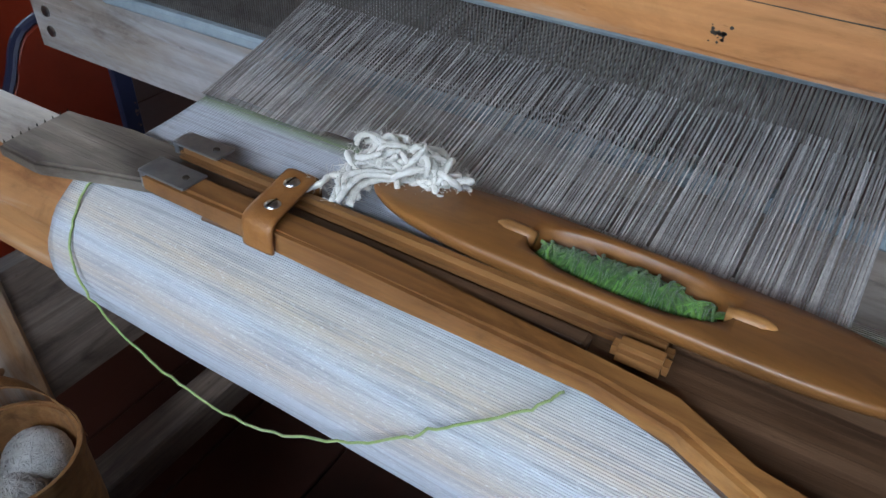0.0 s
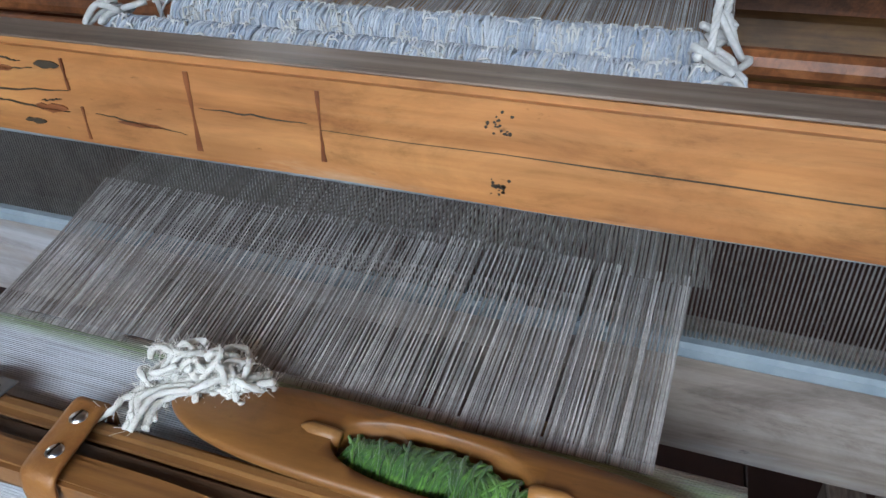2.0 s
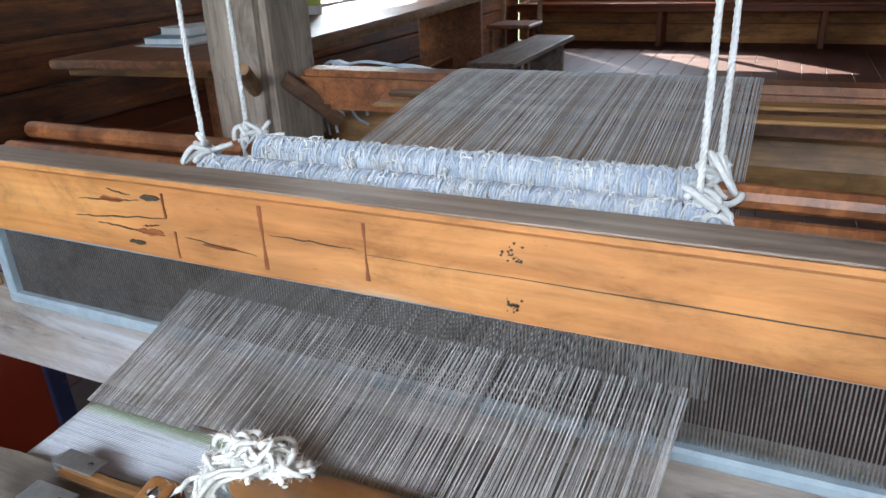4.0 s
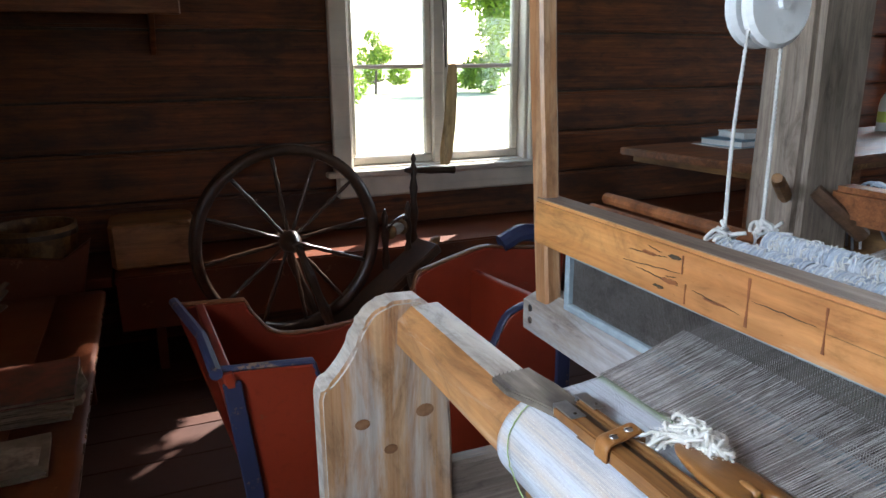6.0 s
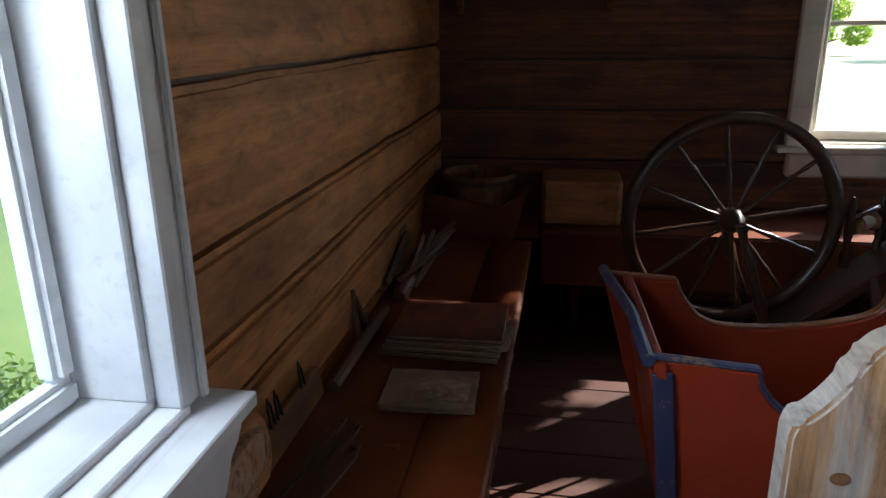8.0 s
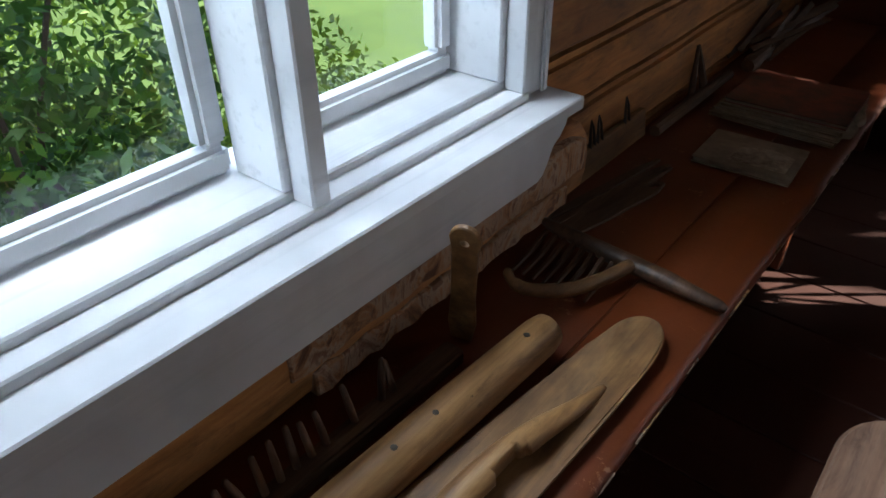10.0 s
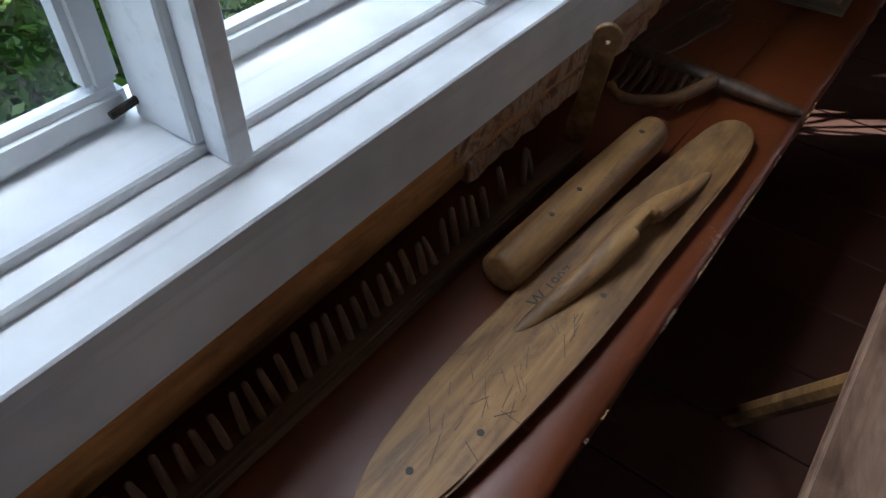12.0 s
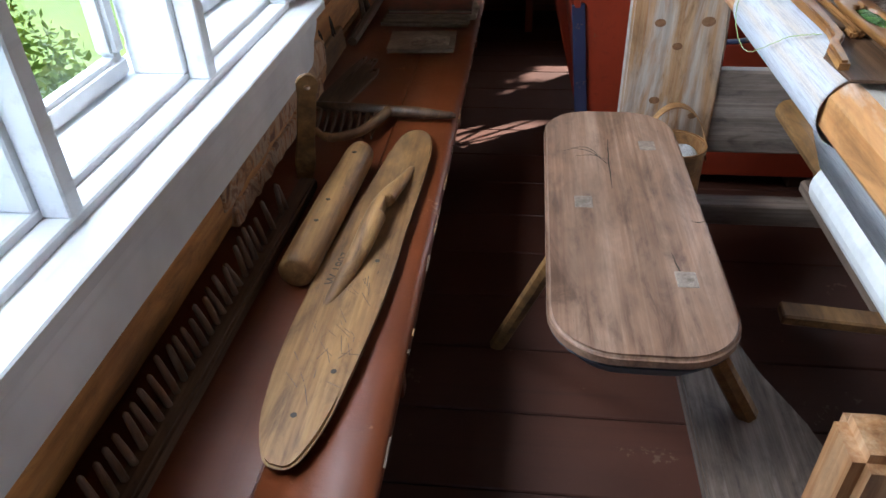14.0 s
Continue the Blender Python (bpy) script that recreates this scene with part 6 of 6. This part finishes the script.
rake = thing("rake", "small wooden hand rake with a curved handle", "rake", (-0.68, 0.68, 0.42))
part("head", tube([(-0.878, 0.712, 0.458), (-0.84, 0.712, 0.45), (-0.7, 0.705, 0.445), (-0.6, 0.7, 0.443), (-0.5, 0.692, 0.44), (-0.488, 0.691, 0.438)], [0.008, 0.016, 0.02, 0.02, 0.012, 0.006], 8, None, 0.8), AGED, rake, "", True)
part("handle", tube(curve_points([(-0.672, 0.69, 0.45), (-0.69, 0.62, 0.452), (-0.72, 0.55, 0.455), (-0.77, 0.5, 0.462), (-0.8, 0.49, 0.472), (-0.82, 0.5, 0.485)], 5), [0.013] * 14 + [0.012] * 6 + [0.009] * 5 + [0.004], 8), OLD_WOOD, rake, "", True)
for i in range(8):
    x = -0.86 + i * 0.022
    part("tooth", tube([(x, 0.7, 0.443), (x + 0.005, 0.64, 0.431), (x + 0.01, 0.57, 0.427)], [0.007, 0.006, 0.003], 6), TOOL_WOOD, rake)

hk = thing("hook_board", "pale board with iron hooks against the wall", "hook board", (-0.93, 1.0, 0.42))
part("board", turned(block(-0.012, 0.008, -0.24, 0.24, 0, 0.075, 0.004), pose(-0.925, 1.03, 0.4205, 0, -8, 0)), OLD_WOOD, hk)
for y in (0.86, 1.0, 1.035, 1.17):
    for d in (-0.011, 0.011):
        part("hook", tube([(-0.93, y + d, 0.49), (-0.936, y + d * 0.6, 0.535), (-0.94, y, 0.555)], [0.004, 0.003, 0.0015], 6), IRON, hk)
for a, b, r in (((-0.925, 0.8, 0.44), (-0.93, 0.83, 0.5), 0.018), ((-0.9, 1.28, 0.435), (-0.885, 1.75, 0.45), 0.016)):
    tagged(part("round_stick", tube([a, (Vector(a) + Vector(b)) / 2 + Vector((0, 0, 0.002)), b], [r, r * 1.05, r * 0.8], 8), TOOL_WOOD), "dark round stick lying along the wall", "stick")
for y, h in ((1.58, 0.15),):
    vv = thing("forked_tool", "dark forked wooden tool standing at the wall", "forked tool", (-0.92, y, 0.42))
    part("prong", tube([(-0.91, y - 0.05, 0.421), (-0.935, y, 0.42 + h)], [0.012, 0.005], 6), TOOL_WOOD, vv)
    part("prong", tube([(-0.91, y + 0.055, 0.421), (-0.935, y, 0.42 + h)], [0.014, 0.006], 6), TOOL_WOOD, vv)
    part("bar", tube([(-0.912, y - 0.06, 0.43), (-0.908, y + 0.06, 0.43)], 0.01, 6), TOOL_WOOD, vv)
for i, (x0, y0, x1, y1) in enumerate(((-0.88, 0.74, -0.8, 1.15), (-0.86, 0.74, -0.79, 1.14), (-0.835, 0.75, -0.775, 1.06), (-0.9, 0.76, -0.83, 1.16))):
    ne = thing("netting_needle", "flat dark wooden netting needle", "netting needle", (x0, y0, 0.42), "netting needles")
    d = (Vector((x1, y1)) - Vector((x0, y0))).length
    w = 0.022 if i == 2 else 0.011
    o = [(-w * 0.7, 0), (w * 0.7, 0), (w, d * 0.3), (w, d * 0.85), (w * 0.4, d), (-w * 0.4, d), (-w, d * 0.85), (-w, d * 0.3)]
    bm = slab(o, 0.0005, 0.008, "z", 0.0015)
    bm = carve(bm, slab([(-w * 0.45, d * 0.86), (w * 0.45, d * 0.86), (w * 0.3, d * 0.96), (-w * 0.3, d * 0.96)], -0.01, 0.02, "z", 0))
    part("blade", turned(bm, pose(x0, y0, 0.4205, 0, 0, math.degrees(math.atan2(-(x1 - x0), y1 - y0)))), TOOL_WOOD, ne)


def book(x0, x1, y0, y1, z0, z1, cover, pages, label, rz=0.0, name="book", cat="book"):
    b = thing(name, label, cat, ((x0 + x1) / 2, (y0 + y1) / 2, z0))
    c = Vector(((x0 + x1) / 2, (y0 + y1) / 2, 0))
    m = Matrix.Translation(c) @ pose(0, 0, 0, 0, 0, rz) @ Matrix.Translation(-c)
    t = 0.003
    part("page_block", turned(block(x0 + 0.004, x1 - 0.004, y0 + 0.004, y1 - 0.004, z0 + t, z1 - t, 0.001, (4, 0, 0), 0.0006), m), pages, b)
    part("cover", turned(block(x0, x1, y0, y1, z1 - t, z1, 0.001, (5, 5, 0), 0.0008), m), cover, b)
    part("cover", turned(block(x0, x1, y0, y1, z0, z0 + t, 0.001), m), cover, b)
    return b


for i in range(4):
    book(-0.84 + 0.008 * i, -0.515 + 0.004 * (i % 2), 1.49 + 0.006 * i, 1.76 + 0.004 * i, 0.421 + i * 0.014, 0.4345 + i * 0.014, ALBUM if i == 3 else PAPER, PAPER, "dark flowered album on a pile" if i == 3 else "worn old paper-covered book in a pile", -2 + i, "album" if i == 3 else "book")
fray = part("torn_pages", slab([(-0.52, 1.52), (-0.495, 1.53), (-0.49, 1.57), (-0.5, 1.6), (-0.488, 1.64), (-0.5, 1.69), (-0.52, 1.7)], 0.436, 0.455, "z", 0.003), PAPER)
tagged(fray, "torn yellowed pages sticking out of the pile", "pages")
book(-0.775, -0.55, 1.215, 1.4, 0.421, 0.436, PAPER, PAPER, "small worn picture book with a faded cover", 3)
tagged(part("picture_card", turned(slab([(-0.07, -0.05), (0.06, -0.055), (0.065, 0.03), (0.01, 0.055), (-0.06, 0.03)], 0, 0.001, "z", 0), pose(-0.63, 1.3, 0.4366, 0, 0, 5)), FADED), "faded picture on the small book", "picture")
wd = thing("wool_winder", "folded wooden slat winder lying on the bench", "wool winder", (-0.87, 2.1, 0.42))
for i in range(13):
    a = Vector((-0.9 + rng.normal() * 0.04, 1.95 + rng.normal() * 0.08, 0.43 + rng.uniform(0, 0.05)))
    b = a + Vector((rng.normal() * 0.07 + 0.04, 0.32 + rng.normal() * 0.06, rng.uniform(0, 0.09)))
    m = along(a, b)
    part("slat", turned(block(-0.009, 0.009, -0.003, 0.003, 0, (b - a).length, 0.001), m @ pose(0, 0, 0, 0, 0, rng.uniform(0, 90))), TOOL_WOOD, wd)
part("hub", lathe([(0.02, 0), (0.026, 0.03), (0.018, 0.09), (0.024, 0.12)], 12, None, along((-0.87, 1.86, 0.445), (-0.86, 2.0, 0.46))), TOOL_WOOD, wd)

# ---- the far part of the room ----
table = thing("long_table", "long reddish-brown farmhouse table", "table", (4, 2.5, 0))
TM = Matrix.Translation((1.89, 1.64, 0.012)) @ pose(0, 0, 0, 0, 0, 6)
part("tabletop", turned(block(0, 4.6, 0, 0.8, 0.835, 0.87, 0.006, (20, 0, 0), 0.0015, 2), TM), TABLE_WOOD, table, "worn reddish tabletop")
part("rail", turned(block(0.06, 4.5, 0.05, 0.08, 0.8, 0.834, 0.003), TM), OLD_WOOD, table, "pale lath under the top")
part("end_rail", turned(block(0.04, 0.07, 0.09, 0.75, 0.805, 0.834, 0.003), TM), OLD_WOOD, table, "pale lath under the top")
for x in (0.8, 3.8):
    part("trestle", turned(block(x - 0.03, x + 0.03, 0.12, 0.68, 0.06, 0.834, 0.006), TM), TABLE_WOOD, table)
    part("foot", turned(block(x - 0.05, x + 0.05, 0.05, 0.75, 0, 0.06, 0.008), TM), TABLE_WOOD, table)
part("stretcher", turned(block(0.8, 3.8, 0.38, 0.42, 0.25, 0.33, 0.005), TM), TABLE_WOOD, table)
book(2.2, 2.57, 2.12, 2.39, 0.8705, 0.885, PAPER_WHITE, PAPER_WHITE, "white leaflet pile on the table")
book(2.23, 2.55, 2.13, 2.37, 0.8855, 0.915, BOOK_BLUE, PAPER_WHITE, "blue-covered book on the table", 6)
book(2.33, 2.57, 2.16, 2.36, 0.9155, 0.945, PAPER_WHITE, PAPER_WHITE, "white-covered book on the table", -8)
bt = thing("spray_bottle", "white plastic bottle with a lime label on the table", "bottle", (3.62, 2.42, 0.87))
part("bottle", lathe([(0.04, 0), (0.046, 0.006), (0.046, 0.15), (0.04, 0.19), (0.02, 0.225), (0.016, 0.24)], 20, None, Matrix.Translation((3.62, 2.42, 0.8705))), PLASTIC, bt, "", True)
part("nozzle", lathe([(0.016, 0), (0.016, 0.03), (0.008, 0.035), (0.008, 0.075), (0.004, 0.08)], 12, None, Matrix.Translation((3.62, 2.42, 1.1105))), PLASTIC, bt)
part("label", lathe([(0.0468, 0.06), (0.0468, 0.12)], 20, None, Matrix.Translation((3.62, 2.42, 0.8705))), LABEL_GREEN, bt, "lime-green label")
for i in range(5):
    book(5.3 + 0.03 * i, 5.62 + 0.02 * i, 2.5, 2.75, 0.8705 + i * 0.032, 0.9 + i * 0.032, BOOK_DARK if i % 2 else BOOK_BLUE, PAPER_WHITE, "dark-covered book in a stack on the table", i * 5 - 8)
for i in range(4):
    book(5.85, 6.2, 2.45, 2.72, 0.8705 + i * 0.032, 0.9 + i * 0.032, PAPER_WHITE if i % 2 else BOOK_DARK, PAPER_WHITE, "pale-covered book in a stack on the table", i * 4)
book(4.6, 4.95, 2.26, 2.5, 0.8705, 0.886, BOOK_DARK, PAPER_WHITE, "black folder lying on the table", -14, "folder", "folder")


def long_bench(x0, x1, y0, y1, z, mat, label):
    b = thing("bench", label, "bench", ((x0 + x1) / 2, (y0 + y1) / 2, 0))
    part("seat", block(x0, x1, y0, y1, z - 0.04, z, 0.006, (10, 0, 0), 0.001), mat, b)
    for x in (x0 + 0.25, x1 - 0.25):
        part("leg", block(x - 0.02, x + 0.02, y0 + 0.03, y1 - 0.03, 0, z - 0.04, 0.004), mat, b)
    part("stretcher", block(x0 + 0.25, x1 - 0.25, (y0 + y1) / 2 - 0.02, (y0 + y1) / 2 + 0.02, 0.15, 0.2, 0.003), mat, b)
    return b


long_bench(4.6, 6.2, 1.5, 1.85, 0.46, GREY_X, "grey worn backless bench on the floor")
fb = thing("wall_bench", "brown bench along the far cabin wall", "bench", (9.1, 0, 0))
part("seat_board", block(8.9, 9.38, -3.0, 3.0, 0.46, 0.5, 0.006), BENCH_PAINT, fb)
part("front_board", block(8.93, 8.95, -3.0, 3.0, 0.4, 0.46, 0.003), BENCH_PAINT, fb)
for y in (-2.6, -0.55, 1.2, 2.8):
    part("leg", block(8.94, 9.36, y - 0.03, y + 0.03, 0, 0.46, 0.004), BENCH_PAINT, fb)
ch = thing("chair", "plain yellow-brown wooden chair at the table end", "chair", (7.0, 2.3, 0))
part("seat", block(6.75, 7.2, 2.1, 2.55, 0.44, 0.48, 0.01), TABLE_WOOD, ch)
for x in (6.79, 7.16):
    for y in (2.14, 2.51):
        part("leg", block(x - 0.02, x + 0.02, y - 0.02, y + 0.02, 0, 0.44, 0.004), OLD_WOOD, ch)
for y in (2.13, 2.52):
    part("back_post", turned(block(-0.02, 0.02, -0.02, 0.02, 0, 0.62, 0.006), Matrix.Translation((7.17, y, 0.48)) @ pose(0, 0, 0, 0, 6, 0)), OLD_WOOD, ch)
part("back_rail", turned(block(-0.012, 0.012, -0.19, 0.19, 0.5, 0.58, 0.006), Matrix.Translation((7.17, 2.325, 0.48)) @ pose(0, 0, 0, 0, 6, 0)), OLD_WOOD, ch)
part("arm", block(6.8, 7.2, 2.11, 2.15, 0.68, 0.71, 0.006), OLD_WOOD, ch)

shelf = thing("wall_shelf", "brown wooden shelf high on the log wall", "shelf", (-0.5, 3.0, 1.5))
part("board", block(-0.94, -0.09, 2.84, 3.115, 1.5, 1.54, 0.006, (10, 0, 0), 0.0015), TABLE_WOOD, shelf)
part("edge_board", block(-0.94, -0.09, 2.815, 2.838, 1.475, 1.56, 0.005), TABLE_WOOD, shelf)
for x in (-0.85, -0.2):
    part("bracket", slab([(2.85, 1.5), (3.118, 1.5), (3.118, 1.32)], x - 0.012, x + 0.012, "x", 0.003), TABLE_WOOD, shelf)

for i in range(70):
    y = rng.uniform(-1.0, 2.4)
    l, d = rng.uniform(0.006, 0.05), rng.uniform(0.0008, 0.0035)
    n = 7
    o = [(y + l * k / n, 0.4085 + rng.uniform(0, d)) for k in range(n + 1)] + [(y + l * k / n, 0.4085 - rng.uniform(0.0, d * 1.6)) for k in range(n, -1, -1)]
    part("worn_edge", slab(o, -0.487, -0.4825, "x", 0), TOOL_WOOD if i % 3 else OLD_WOOD, wb, "paint worn off the edge")
